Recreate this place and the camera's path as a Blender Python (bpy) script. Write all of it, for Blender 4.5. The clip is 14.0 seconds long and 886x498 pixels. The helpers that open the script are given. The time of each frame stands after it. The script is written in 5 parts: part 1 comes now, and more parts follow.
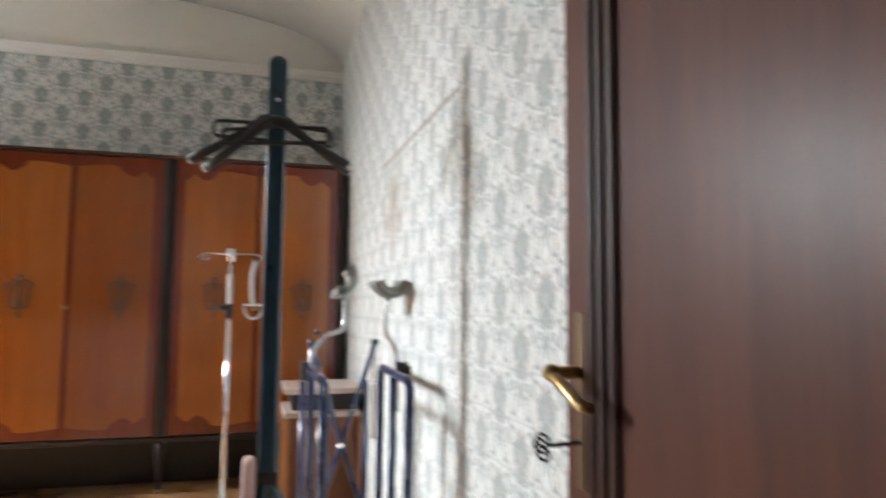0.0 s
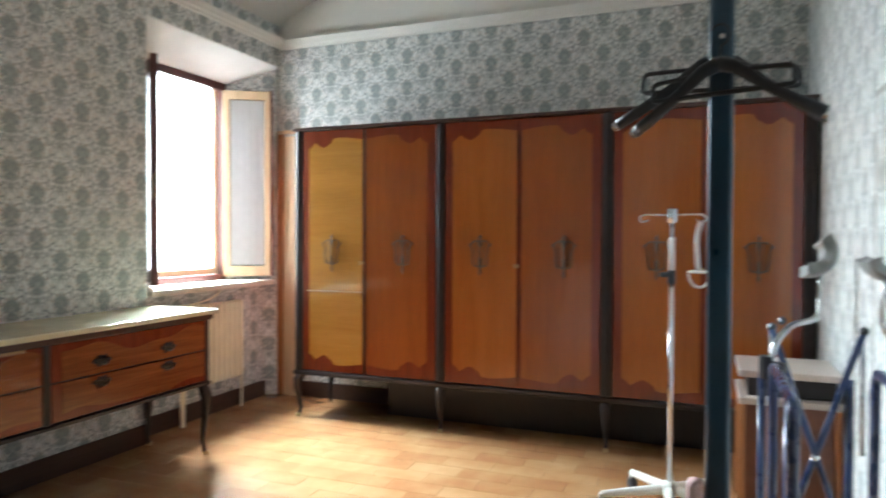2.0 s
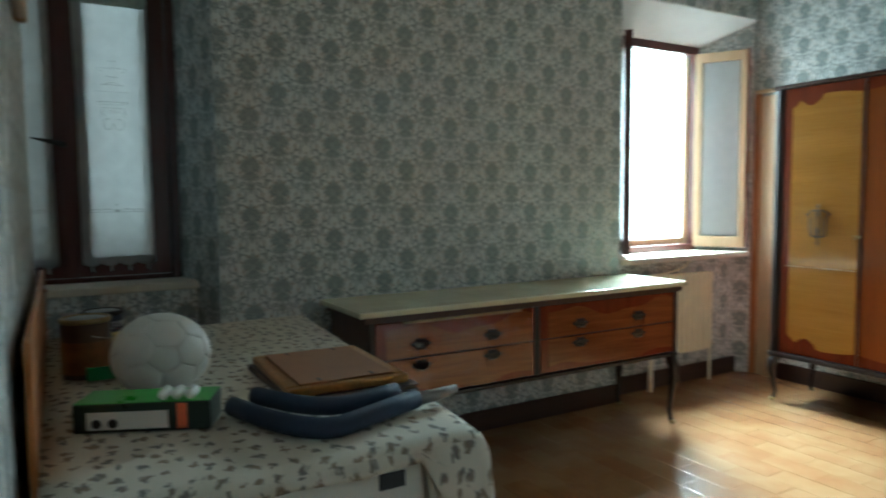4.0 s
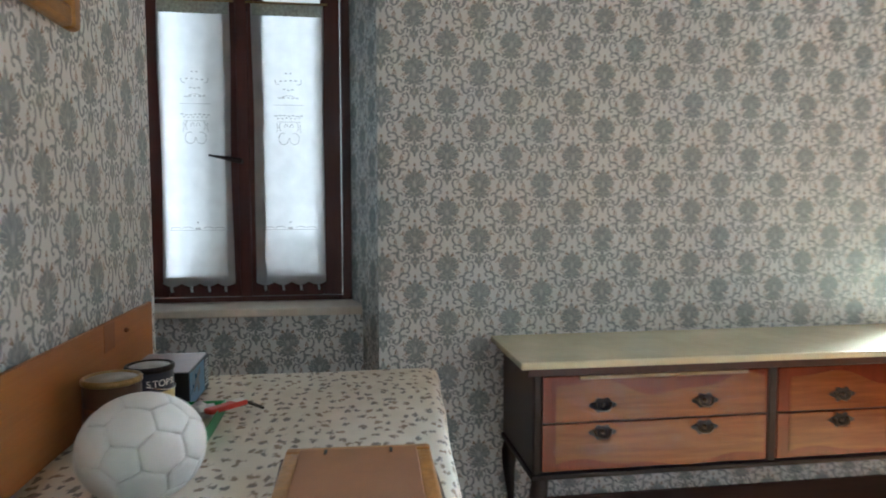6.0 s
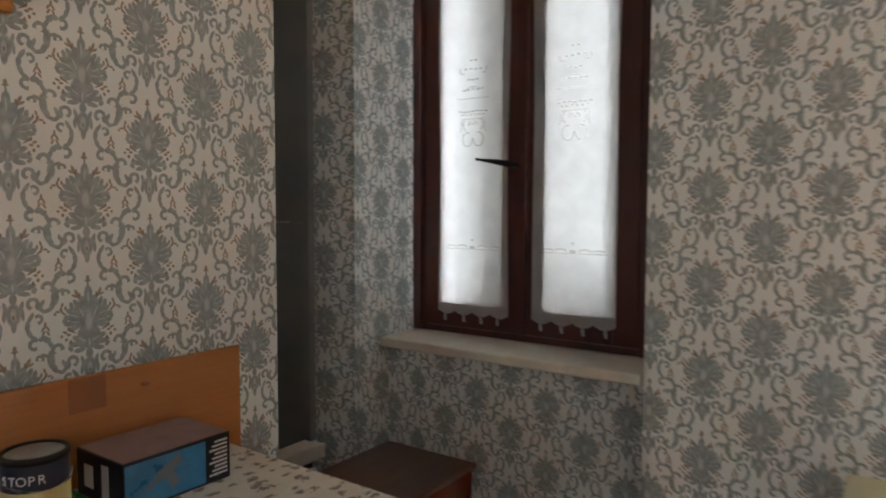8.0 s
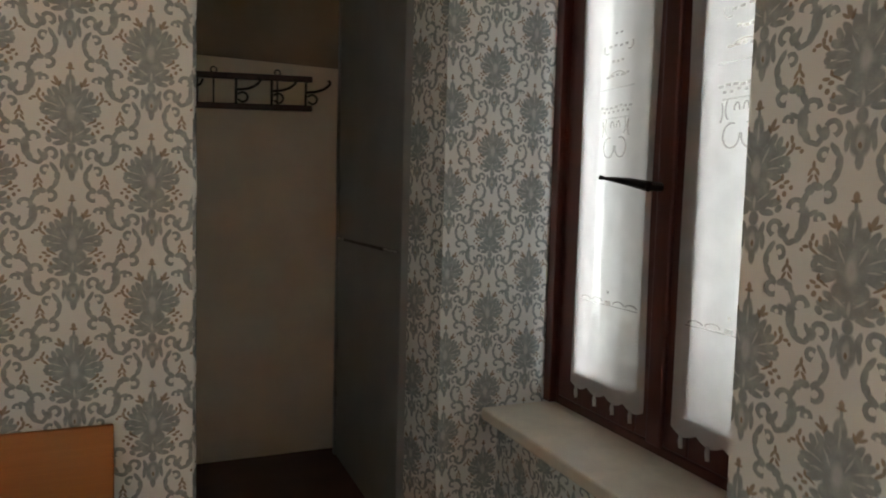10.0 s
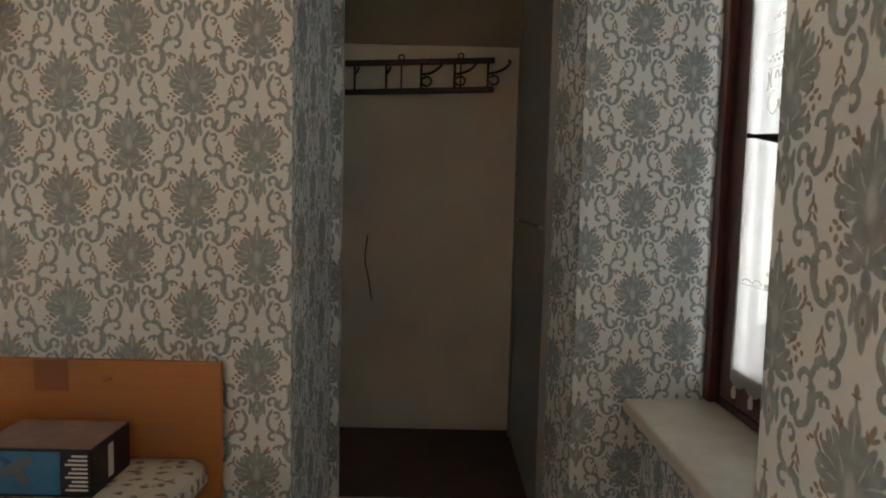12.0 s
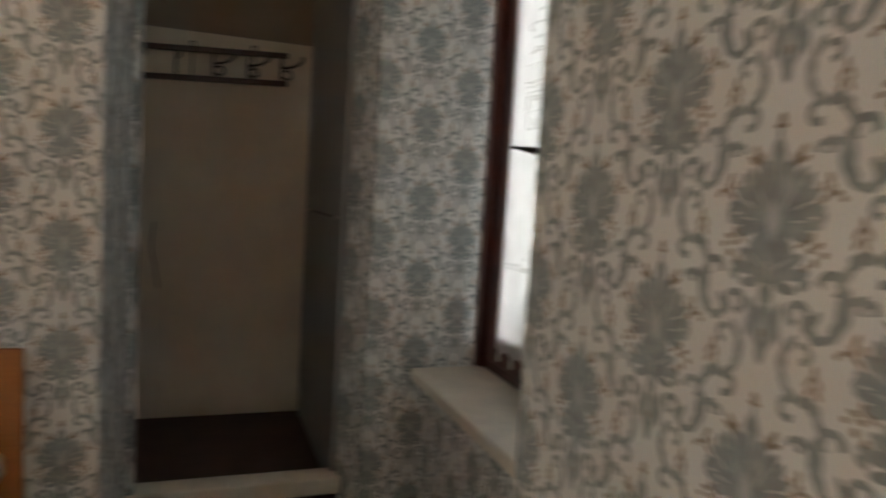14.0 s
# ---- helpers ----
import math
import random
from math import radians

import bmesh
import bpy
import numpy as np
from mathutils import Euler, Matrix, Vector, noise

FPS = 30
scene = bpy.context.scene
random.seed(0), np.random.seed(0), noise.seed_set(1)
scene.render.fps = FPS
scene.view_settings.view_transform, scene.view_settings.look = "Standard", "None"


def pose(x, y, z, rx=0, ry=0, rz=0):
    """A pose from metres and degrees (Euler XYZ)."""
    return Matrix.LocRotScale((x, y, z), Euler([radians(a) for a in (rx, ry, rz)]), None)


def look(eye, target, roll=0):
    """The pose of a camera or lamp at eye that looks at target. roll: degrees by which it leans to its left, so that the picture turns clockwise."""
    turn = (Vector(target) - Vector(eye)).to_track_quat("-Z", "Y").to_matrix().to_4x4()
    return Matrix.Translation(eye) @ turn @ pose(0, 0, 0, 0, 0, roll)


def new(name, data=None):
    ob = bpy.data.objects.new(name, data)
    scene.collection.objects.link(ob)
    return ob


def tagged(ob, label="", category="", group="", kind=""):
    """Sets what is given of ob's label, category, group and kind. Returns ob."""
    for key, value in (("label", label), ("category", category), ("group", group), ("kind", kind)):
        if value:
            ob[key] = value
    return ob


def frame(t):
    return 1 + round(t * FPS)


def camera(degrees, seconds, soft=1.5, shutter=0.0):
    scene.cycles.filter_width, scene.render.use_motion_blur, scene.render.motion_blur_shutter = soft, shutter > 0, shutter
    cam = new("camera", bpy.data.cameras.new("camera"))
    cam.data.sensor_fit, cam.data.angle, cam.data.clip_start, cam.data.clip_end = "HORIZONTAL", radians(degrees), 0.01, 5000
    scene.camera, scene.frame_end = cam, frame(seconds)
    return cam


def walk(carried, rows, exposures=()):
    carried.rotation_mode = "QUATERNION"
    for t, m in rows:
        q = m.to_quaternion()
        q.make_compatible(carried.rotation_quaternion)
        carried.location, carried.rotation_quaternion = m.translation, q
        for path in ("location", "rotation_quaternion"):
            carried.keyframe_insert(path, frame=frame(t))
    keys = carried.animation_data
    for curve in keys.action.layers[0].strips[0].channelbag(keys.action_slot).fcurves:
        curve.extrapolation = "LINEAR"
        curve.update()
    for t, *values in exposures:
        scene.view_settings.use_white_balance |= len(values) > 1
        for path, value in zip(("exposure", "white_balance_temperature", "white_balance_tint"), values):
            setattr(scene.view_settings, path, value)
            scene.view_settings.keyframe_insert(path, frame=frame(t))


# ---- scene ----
PATH = [
    (0, (3.193, -0.276, 1.125), (3.725, 1.645, 1.291), 0.5),
    (0.5, (3.202, -0.133, 1.232), (3.271, 1.861, 1.37), 0.4),
    (1, (3.182, -0.037, 1.262), (2.915, 1.945, 1.32), 0.4),
    (1.5, (3.192, 0.042, 1.272), (2.756, 1.994, 1.277), 0.4),
    (2, (3.209, 0.07, 1.27), (2.475, 1.931, 1.233), 0.2),
    (2.5, (3.196, 0.126, 1.27), (2.167, 1.838, 1.167), 0.1),
    (3, (3.195, 0.101, 1.287), (1.907, 1.624, 1.147), -0.3),
    (3.5, (3.21, 0.063, 1.32), (1.678, 1.34, 1.168), -0.4),
    (4, (3.189, 0.07, 1.328), (1.461, 1.066, 1.181), -0.5),
    (4.2, (3.182, 0.073, 1.335), (1.388, 0.946, 1.193), -0.6),
    (6.3, (2.667, 0.713, 1.398), (0.674, 0.812, 1.263), -0.1),
    (6.5, (2.574, 0.799, 1.398), (0.58, 0.741, 1.261), -0.1),
    (7, (2.282, 0.984, 1.429), (0.325, 0.599, 1.288), 0.1),
    (7.5, (2.037, 1.161, 1.42), (0.177, 0.437, 1.293), 0.1),
    (8, (1.779, 1.275, 1.437), (0.141, 0.133, 1.316), 0.2),
    (8.5, (1.49, 1.356, 1.451), (0.037, -0.014, 1.351), 0.3),
    (8.7, (1.373, 1.394, 1.467), (-0.002, -0.055, 1.358), 0.4),
    (10.8, (0.487, 1.336, 1.559), (0.058, -0.613, 1.422), 1.8),
    (11, (0.45, 1.339, 1.547), (0.108, -0.627, 1.413), 1.7),
    (11.5, (0.39, 1.352, 1.507), (0.298, -0.641, 1.366), 1.4),
    (12, (0.367, 1.379, 1.48), (0.349, -0.614, 1.314), 1.4),
    (12.5, (0.377, 1.417, 1.481), (0.391, -0.574, 1.297), 1.4),
    (13, (0.431, 1.455, 1.496), (0.451, -0.536, 1.302), 1.6),
    (13.5, (0.464, 1.483, 1.481), (0.32, -0.503, 1.288), 2.1),
    (14, (0.469, 1.557, 1.487), (-0.208, -0.318, 1.32), 3.4),
]
cam = camera(67.0, 14.0, soft=1.8, shutter=0.5)
walk(cam, [(t, look(eye, target, roll)) for t, eye, target, roll in PATH],
     [(0.0, -0.25, 6200, 9), (1.0, -0.05, 6000, 10), (1.7, -0.15, 5800, 8), (2.2, -0.48, 5450, -6), (3.0, -1.18, 5000, -25), (4.2, -0.85, 5100, -14),
      (6.4, 0.56, 5350, 4), (7.2, 0.46, 5550, 6), (8.5, 0.22, 6250, 8), (10.8, 0.15, 6350, 6), (12.5, 0.22, 6350, 6), (14.0, 0.12, 6400, 7)])


# ---- world and light ----
world = bpy.data.worlds.new("sky_world")
scene.world = world
world.use_nodes = True
wn = world.node_tree.nodes
sky = wn.new("ShaderNodeTexSky")
sky.sky_type = "NISHITA"
sky.sun_disc = False
sky.sun_elevation, sky.sun_rotation = radians(48), radians(200)
world.node_tree.links.new(sky.outputs[0], wn["Background"].inputs[0])
wn["Background"].inputs[1].default_value = 0.08

sun_data = bpy.data.lights.new("sun", "SUN")
sun_data.energy, sun_data.angle, sun_data.color = 2.0, radians(0.5), (1.0, 0.95, 0.88)
sun = new("sun", sun_data)
sun.matrix_world = look((6, -8, 12), (0, 0, 0))


def window_light(name, eye, target, w, h, watts, colour):
    d = bpy.data.lights.new(name, "AREA")
    d.shape, d.size, d.size_y, d.energy, d.color = "RECTANGLE", w, h, watts, colour
    ob = new(name, d)
    ob.matrix_world = look(eye, target)
    return ob


window_light("daylight_open_window", (-1.05, 4.50, 2.85), (1.5, 2.80, 0.0), 1.5, 1.7, 3300, (0.96, 0.985, 1.0))
# added fill lamp, only brightens the net on the open right sash
window_light("sash_fill", (-0.50, 3.98, 1.70), (-0.13, 4.40, 1.68), 0.20, 1.3, 14, (1.0, 0.99, 0.97))


# ---- materials ----
def nodes_of(name):
    m = bpy.data.materials.new(name)
    m.use_nodes = True
    nt = m.node_tree
    return m, nt, nt.nodes["Principled BSDF"]


def add_node(nt, kind, **kw):
    n = nt.nodes.new(kind)
    for k, v in kw.items():
        n.inputs[k].default_value = v
    return n


def coords(nt, stretch=(1, 1, 1)):
    tc = nt.nodes.new("ShaderNodeTexCoord")
    mp = nt.nodes.new("ShaderNodeMapping")
    mp.inputs["Scale"].default_value = stretch
    nt.links.new(tc.outputs["Object"], mp.inputs["Vector"])
    return mp.outputs[0]


def ramp(nt, src, stops):
    r = nt.nodes.new("ShaderNodeValToRGB")
    el = r.color_ramp.elements
    while len(el) < len(stops):
        el.new(0.5)
    for e, (p, c) in zip(el, stops):
        e.position, e.color = p, (*c, 1)
    nt.links.new(src, r.inputs[0])
    return r.outputs[0]


def tint(c, k):
    return tuple(min(1.0, max(0.0, v * k)) for v in c)


def plain(name, colour, rough=0.5, metal=0.0, vary=0.12, scale=9.0, bump=0.15, grain=90.0, coat=0.0):
    """A painted, plastic, metal or plaster surface with two scales of variation."""
    m, nt, b = nodes_of(name)
    v = coords(nt)
    n1 = add_node(nt, "ShaderNodeTexNoise", Scale=scale, Detail=5.0, Roughness=0.6)
    n2 = add_node(nt, "ShaderNodeTexNoise", Scale=grain, Detail=3.0)
    nt.links.new(v, n1.inputs["Vector"])
    nt.links.new(v, n2.inputs["Vector"])
    c = ramp(nt, n1.outputs[0], [(0.3, tint(colour, 1 - vary)), (0.7, tint(colour, 1 + vary))])
    nt.links.new(c, b.inputs["Base Color"])
    mr = add_node(nt, "ShaderNodeMapRange")
    mr.inputs["To Min"].default_value, mr.inputs["To Max"].default_value = max(0.03, rough - 0.08), min(1, rough + 0.08)
    nt.links.new(n1.outputs[0], mr.inputs["Value"])
    nt.links.new(mr.outputs[0], b.inputs["Roughness"])
    b.inputs["Metallic"].default_value = metal
    b.inputs["Coat Weight"].default_value = coat
    bp = add_node(nt, "ShaderNodeBump", Strength=bump, Distance=0.002)
    nt.links.new(n2.outputs[0], bp.inputs["Height"])
    nt.links.new(bp.outputs[0], b.inputs["Normal"])
    return m


def wood(name, dark, light, rough=0.3, axis=2, coat=0.4, figure=1.0, coat_rough=0.12):
    """Veneer or timber: long grain along one axis, slow figure across it."""
    m, nt, b = nodes_of(name)
    st = [14.0, 14.0, 14.0]
    st[axis] = 0.9
    v = coords(nt, st)
    n1 = add_node(nt, "ShaderNodeTexNoise", Scale=1.0 * figure, Detail=8.0, Roughness=0.65, Distortion=0.6)
    nt.links.new(v, n1.inputs["Vector"])
    st2 = [70.0, 70.0, 70.0]
    st2[axis] = 3.0
    v2 = coords(nt, st2)
    n2 = add_node(nt, "ShaderNodeTexNoise", Scale=2.0, Detail=4.0)
    nt.links.new(v2, n2.inputs["Vector"])
    mix = nt.nodes.new("ShaderNodeMath")
    mix.operation = "MULTIPLY_ADD"
    mix.inputs[1].default_value = 0.35
    nt.links.new(n2.outputs[0], mix.inputs[0])
    mul = nt.nodes.new("ShaderNodeMath")
    mul.operation = "MULTIPLY"
    mul.inputs[1].default_value = 0.65
    nt.links.new(n1.outputs[0], mul.inputs[0])
    nt.links.new(mul.outputs[0], mix.inputs[2])
    c = ramp(nt, mix.outputs[0], [(0.32, dark), (0.68, light)])
    nt.links.new(c, b.inputs["Base Color"])
    b.inputs["Roughness"].default_value = rough
    b.inputs["Coat Weight"].default_value = coat
    b.inputs["Coat Roughness"].default_value = coat_rough
    bp = add_node(nt, "ShaderNodeBump", Strength=0.08, Distance=0.001)
    nt.links.new(n2.outputs[0], bp.inputs["Height"])
    nt.links.new(bp.outputs[0], b.inputs["Normal"])
    return m


class Sums:
    """Small arithmetic helper over shader math nodes."""

    def __init__(self, nt):
        self.nt = nt

    def op(self, kind, a, b=0.0, c=0.0):
        n = self.nt.nodes.new("ShaderNodeMath")
        n.operation = kind
        for k, v in enumerate((a, b, c)):
            if isinstance(v, (int, float)):
                n.inputs[k].default_value = v
            else:
                self.nt.links.new(v, n.inputs[k])
        return n.outputs[0]


def damask_group():
    """Staggered damask figure, mirrored about each column. Outputs: the grey-blue figure, the brown sprigs, the pale veins. Inputs in metres."""
    g = bpy.data.node_groups.new("damask", "ShaderNodeTree")
    for nm in ("U", "V"):
        g.interface.new_socket(nm, in_out="INPUT", socket_type="NodeSocketFloat")
    for nm in ("Figure", "Sprig", "Vein"):
        g.interface.new_socket(nm, in_out="OUTPUT", socket_type="NodeSocketFloat")
    gi, go = g.nodes.new("NodeGroupInput"), g.nodes.new("NodeGroupOutput")
    s = Sums(g)
    cw, ph, low = 130.0, 231.0, -125.0
    um, vm = s.op("MULTIPLY", gi.outputs[0], 1000.0), s.op("MULTIPLY", gi.outputs[1], 1000.0)
    col = s.op("FLOOR", s.op("DIVIDE", um, cw))
    odd = s.op("FLOORED_MODULO", col, 2.0)
    u = s.op("ABSOLUTE", s.op("SUBTRACT", s.op("SUBTRACT", um, s.op("MULTIPLY", col, cw)), cw / 2))
    v = s.op("MULTIPLY_ADD", odd, ph / 2, vm)
    v = s.op("ADD", s.op("FLOORED_MODULO", s.op("SUBTRACT", v, ph / 2 + low), ph), low)
    last = [v]

    def local(cx, cy, rx, ry, turn):
        m = g.nodes.new("ShaderNodeMapping")
        m.vector_type = "TEXTURE"
        m.inputs["Location"].default_value = (cx, cy, 0)
        m.inputs["Rotation"].default_value = (0, 0, radians(turn))
        m.inputs["Scale"].default_value = (rx, ry, 1e7)
        # the z of each place carries the shape before it, so that the shapes are worked out one after another
        at = g.nodes.new("ShaderNodeCombineXYZ")
        for k, src in enumerate((u, v, last[0])):
            g.links.new(src, at.inputs[k])
        g.links.new(at.outputs[0], m.inputs["Vector"])
        return m.outputs[0]

    def length(vec):
        n = g.nodes.new("ShaderNodeVectorMath")
        n.operation = "LENGTH"
        g.links.new(vec, n.inputs[0])
        return n.outputs["Value"]

    def spot(cx, cy, rx, ry, turn=0.0):
        return length(local(cx, cy, rx, ry, turn))

    def arc(cx, cy, r, w, cut):
        """A curl of radius r and half width w, open towards the direction cut."""
        vec = local(cx, cy, 1, 1, cut)
        d = s.op("DIVIDE", s.op("ABSOLUTE", s.op("SUBTRACT", length(vec), r)), w)
        sp = g.nodes.new("ShaderNodeSeparateXYZ")
        g.links.new(vec, sp.inputs[0])
        return s.op("MAXIMUM", d, s.op("MULTIPLY_ADD", sp.outputs[0], 0.4, 1.0 - 0.2 * r))

    def spread(shapes, reach):
        """Each shape, with its neighbours across the edges of the repeat."""
        out = []
        for t in shapes:
            r = reach(t)
            y = (t[1] - low) % ph + low
            ring = reach is ring_reach
            mirror = lambda q: tuple((180 - k if ring else -k) if n == 4 else k for n, k in enumerate(q))
            both = [(t[0], y) + tuple(t[2:])]
            if t[0] + r > cw / 2:
                both.append(mirror((cw - t[0], (t[1] + ph / 2 - low) % ph + low) + tuple(t[2:])))
            for q in both:
                if q[0] - r < cw / 2:
                    out.append(q)
                    if q[1] + r > low + ph:
                        out.append((q[0], q[1] - ph) + q[2:])
                    if q[1] - r < low:
                        out.append((q[0], q[1] + ph) + q[2:])
        return out

    def spot_reach(t):
        return max(t[2], t[3])

    def ring_reach(t):
        return t[2] + t[3]

    def union(shapes, make):
        d = None
        for t in shapes:
            e = make(*t)
            d = e if d is None else s.op("MINIMUM", d, e)
            last[0] = d
        return d

    # the medallion: neck, crown leaves, fan wings, waist, skirt and the pendant below it
    body = [(0, 66, 2.2, 9), (0, 48, 8, 16), (0, 30, 13, 14), (12, 36, 4.6, 13, -24), (21, 30, 5.0, 12, -34), (31, 27, 4.2, 9, -18), (31, 16, 5.4, 12, -60),
            (35, 6, 5.4, 12, -76), (33, -5, 5.0, 13, -92), (26, -13, 5.4, 13, -108), (15, 10, 12, 21, -20), (0, -3, 20, 29), (44, 1, 4.2, 5.5), (23, 2, 11, 11), (9, 34, 9, 11, -20), (11, -28, 11, 13), (17, -42, 8, 8, -70),
            (0, -27, 17, 13), (20, -36, 5.6, 13, -62), (28, -45, 5.2, 11, -74), (14, -46, 7, 11, -45), (35, -52, 4.2, 6, -40), (0, -47, 15, 10),
            (18, -57, 4.6, 11, -98), (0, -65, 6.8, 10), (0, -92, 12, 20), (0, -110, 5.2, 14), (12.5, -80, 3.8, 12, -16), (14.5, -92, 3.5, 12, 6)]
    # the scrolls that link the columns
    scroll = [(27, -101, 3.8, 11, -31), (22, -115, 4.4, 10, -4), (24.5, -128, 4.2, 10, 22), (32, -138, 4.0, 9, 52), (47, -141, 8, 5.2, 10), (55, -145, 5.8, 5.8),
              (61, -155, 4.0, 12, 29), (70, -66, 6.8, 17, -4), (65, -82, 5.2, 11, -24), (56, -91, 3.6, 9.5, -68), (47, -89, 3.8, 7, 40), (42, -81, 6.5, 8),
              (48, -76, 3.2, 7, -20), (52, 58, 3.2, 10, 62)]
    curls = [(40, -105, 6.5, 2.9, 200), (33, -150, 8.0, 3.3, 0), (32, -76, 8.5, 3.4, -45), (58, -50, 9.0, 3.5, 250), (41, 53, 5.5, 2.7, -100)]
    fig = s.op("MINIMUM", union(spread(body + scroll, spot_reach), spot), union(spread(curls, ring_reach), arc))
    sprig = union(spread([(0, 78, 3.4, 6), (0, 73.5, 6.2, 2.2), (21, 50, 3.2, 9, -24), (25, 46, 2.2, 6, -60), (17, 46, 2.2, 6, 20),
                          (46, 16, 2.2, 7, -50), (50, 23, 2.6, 4.5, -20), (56, 20, 4.2, 2.2), (61, 16, 2.6, 2.6), (48, 31, 2.4, 5, 15), (42, 25, 2.2, 4),
                          (31, -20, 1.6, 8, -60), (38, -25, 4, 2.6), (44, -20, 4.4, 2.4, 20), (50, -27, 2.8, 2.8), (38, -14, 2.2, 4), (42, -34, 3.0, 3.6), (34, -39, 2.4, 3.4),
                          (52, -117, 2.4, 6), (48, -124, 2.0, 5.5, -28), (56, -124, 2.0, 5.5, 28), (48, -132, 2.0, 5.5, -30), (56, -132, 2.0, 5.5, 30), (0, -97, 2, 4)], spot_reach), spot)
    vein = union([(0, -3, 6.5, 15), (0, -93, 4.4, 11), (0, 42, 1.6, 12), (13, 14, 1.4, 10, -25), (26, 9, 1.2, 8, -66), (25, -3, 1.2, 8, -86), (13, -38, 1.3, 9, -55), (0, -45, 2, 8)], spot)

    def edge(d, hi=1.13, lo=0.86):
        n = g.nodes.new("ShaderNodeMapRange")
        n.inputs["From Min"].default_value, n.inputs["From Max"].default_value = hi, lo
        g.links.new(d, n.inputs["Value"])
        return n.outputs[0]

    g.links.new(edge(fig), go.inputs[0])
    g.links.new(edge(sprig, 1.2, 0.8), go.inputs[1])
    g.links.new(edge(vein, 1.3, 0.6), go.inputs[2])
    return g


DAMASK = damask_group()


def wallpaper(name, ink=0.88, stained=False):
    """Damask paper, its ink more or less pale; the pattern hangs upright on walls that run along x or along y."""
    m, nt, b = nodes_of(name)
    s = Sums(nt)
    geo = nt.nodes.new("ShaderNodeNewGeometry")
    sep = nt.nodes.new("ShaderNodeSeparateXYZ")
    nt.links.new(geo.outputs["Position"], sep.inputs[0])
    wob = add_node(nt, "ShaderNodeTexNoise", Scale=70.0, Detail=2.0)
    nt.links.new(geo.outputs["Position"], wob.inputs["Vector"])
    w = s.op("MULTIPLY", s.op("SUBTRACT", wob.outputs[0], 0.5), 0.0035)
    grp = nt.nodes.new("ShaderNodeGroup")
    grp.node_tree = DAMASK
    nrm = nt.nodes.new("ShaderNodeSeparateXYZ")
    nt.links.new(geo.outputs["True Normal"], nrm.inputs[0])
    side = s.op("GREATER_THAN", s.op("ABSOLUTE", nrm.outputs[0]), 0.7)
    ux, uy = s.op("SUBTRACT", sep.outputs[0], 0.868), s.op("MULTIPLY", s.op("SUBTRACT", sep.outputs[1], 0.860), 0.96)
    ua = s.op("ADD", ux, s.op("MULTIPLY", side, s.op("SUBTRACT", uy, ux)))
    uu = s.op("ADD", s.op("ADD", ua, 40 * 0.26 + 0.065), w)
    drop = s.op("MULTIPLY", side, 1.687 - 1.484)
    vz = s.op("ADD", s.op("ADD", s.op("ADD", sep.outputs[2], drop), 40 * 0.231 - 1.687 + 0.1155), w)
    # the paper in the window recess was hung with its own start
    recess = s.op("LESS_THAN", sep.outputs[1], -0.2)
    uu = s.op("MULTIPLY_ADD", recess, -0.025, uu)
    vz = s.op("MULTIPLY_ADD", recess, -0.006, vz)
    nt.links.new(uu, grp.inputs[0])
    nt.links.new(vz, grp.inputs[1])
    big = add_node(nt, "ShaderNodeTexNoise", Scale=1.3, Detail=5.0, Roughness=0.6)
    mid = add_node(nt, "ShaderNodeTexNoise", Scale=60.0, Detail=4.0)
    nt.links.new(geo.outputs["Position"], big.inputs["Vector"])
    nt.links.new(geo.outputs["Position"], mid.inputs["Vector"])
    ground = ramp(nt, big.outputs[0], [(0.3, (0.69, 0.705, 0.68)), (0.7, (0.79, 0.805, 0.78))])
    figure = ramp(nt, mid.outputs[0], [(0.32, (0.165, 0.195, 0.197)), (0.5, (0.225, 0.258, 0.26)), (0.7, (0.32, 0.355, 0.35))])
    gold = ramp(nt, mid.outputs[0], [(0.3, (0.15, 0.095, 0.045)), (0.7, (0.29, 0.20, 0.11))])

    def mixc(f, a, c):
        n = nt.nodes.new("ShaderNodeMix")
        n.data_type = "RGBA"
        nt.links.new(f, n.inputs[0])
        nt.links.new(a, n.inputs[6])
        nt.links.new(c, n.inputs[7])
        return n.outputs[2]

    drawn = s.op("SUBTRACT", grp.outputs[0], s.op("MULTIPLY", grp.outputs[2], 0.42))
    c = mixc(s.op("MULTIPLY", drawn, ink), ground, figure)
    c = mixc(s.op("MULTIPLY", grp.outputs[1], 0.95 * ink), c, gold)
    if stained:
        # a ragged brown blotch under the corner of the dark strips
        near = nt.nodes.new("ShaderNodeVectorMath")
        near.operation = "DISTANCE"
        near.inputs[1].default_value = (EAST_WALL, 2.62, 1.56)
        nt.links.new(geo.outputs["Position"], near.inputs[0])
        rag = add_node(nt, "ShaderNodeTexNoise", Scale=9.0, Detail=5.0)
        nt.links.new(geo.outputs["Position"], rag.inputs["Vector"])
        blot = ramp(nt, s.op("MULTIPLY_ADD", rag.outputs[0], 0.55, s.op("MULTIPLY", near.outputs["Value"], 1.5)), [(0.36, (0.55, 0.55, 0.55)), (0.62, (0, 0, 0))])
        blot_tone = ramp(nt, rag.outputs[0], [(0.3, (0.22, 0.15, 0.10)), (0.7, (0.42, 0.34, 0.26))])
        c = mixc(blot, c, blot_tone)
    nt.links.new(c, b.inputs["Base Color"])
    b.inputs["Roughness"].default_value = 0.62
    bp = add_node(nt, "ShaderNodeBump", Strength=0.22, Distance=0.002)
    nt.links.new(s.op("MULTIPLY_ADD", grp.outputs[0], 0.35, mid.outputs[0]), bp.inputs["Height"])
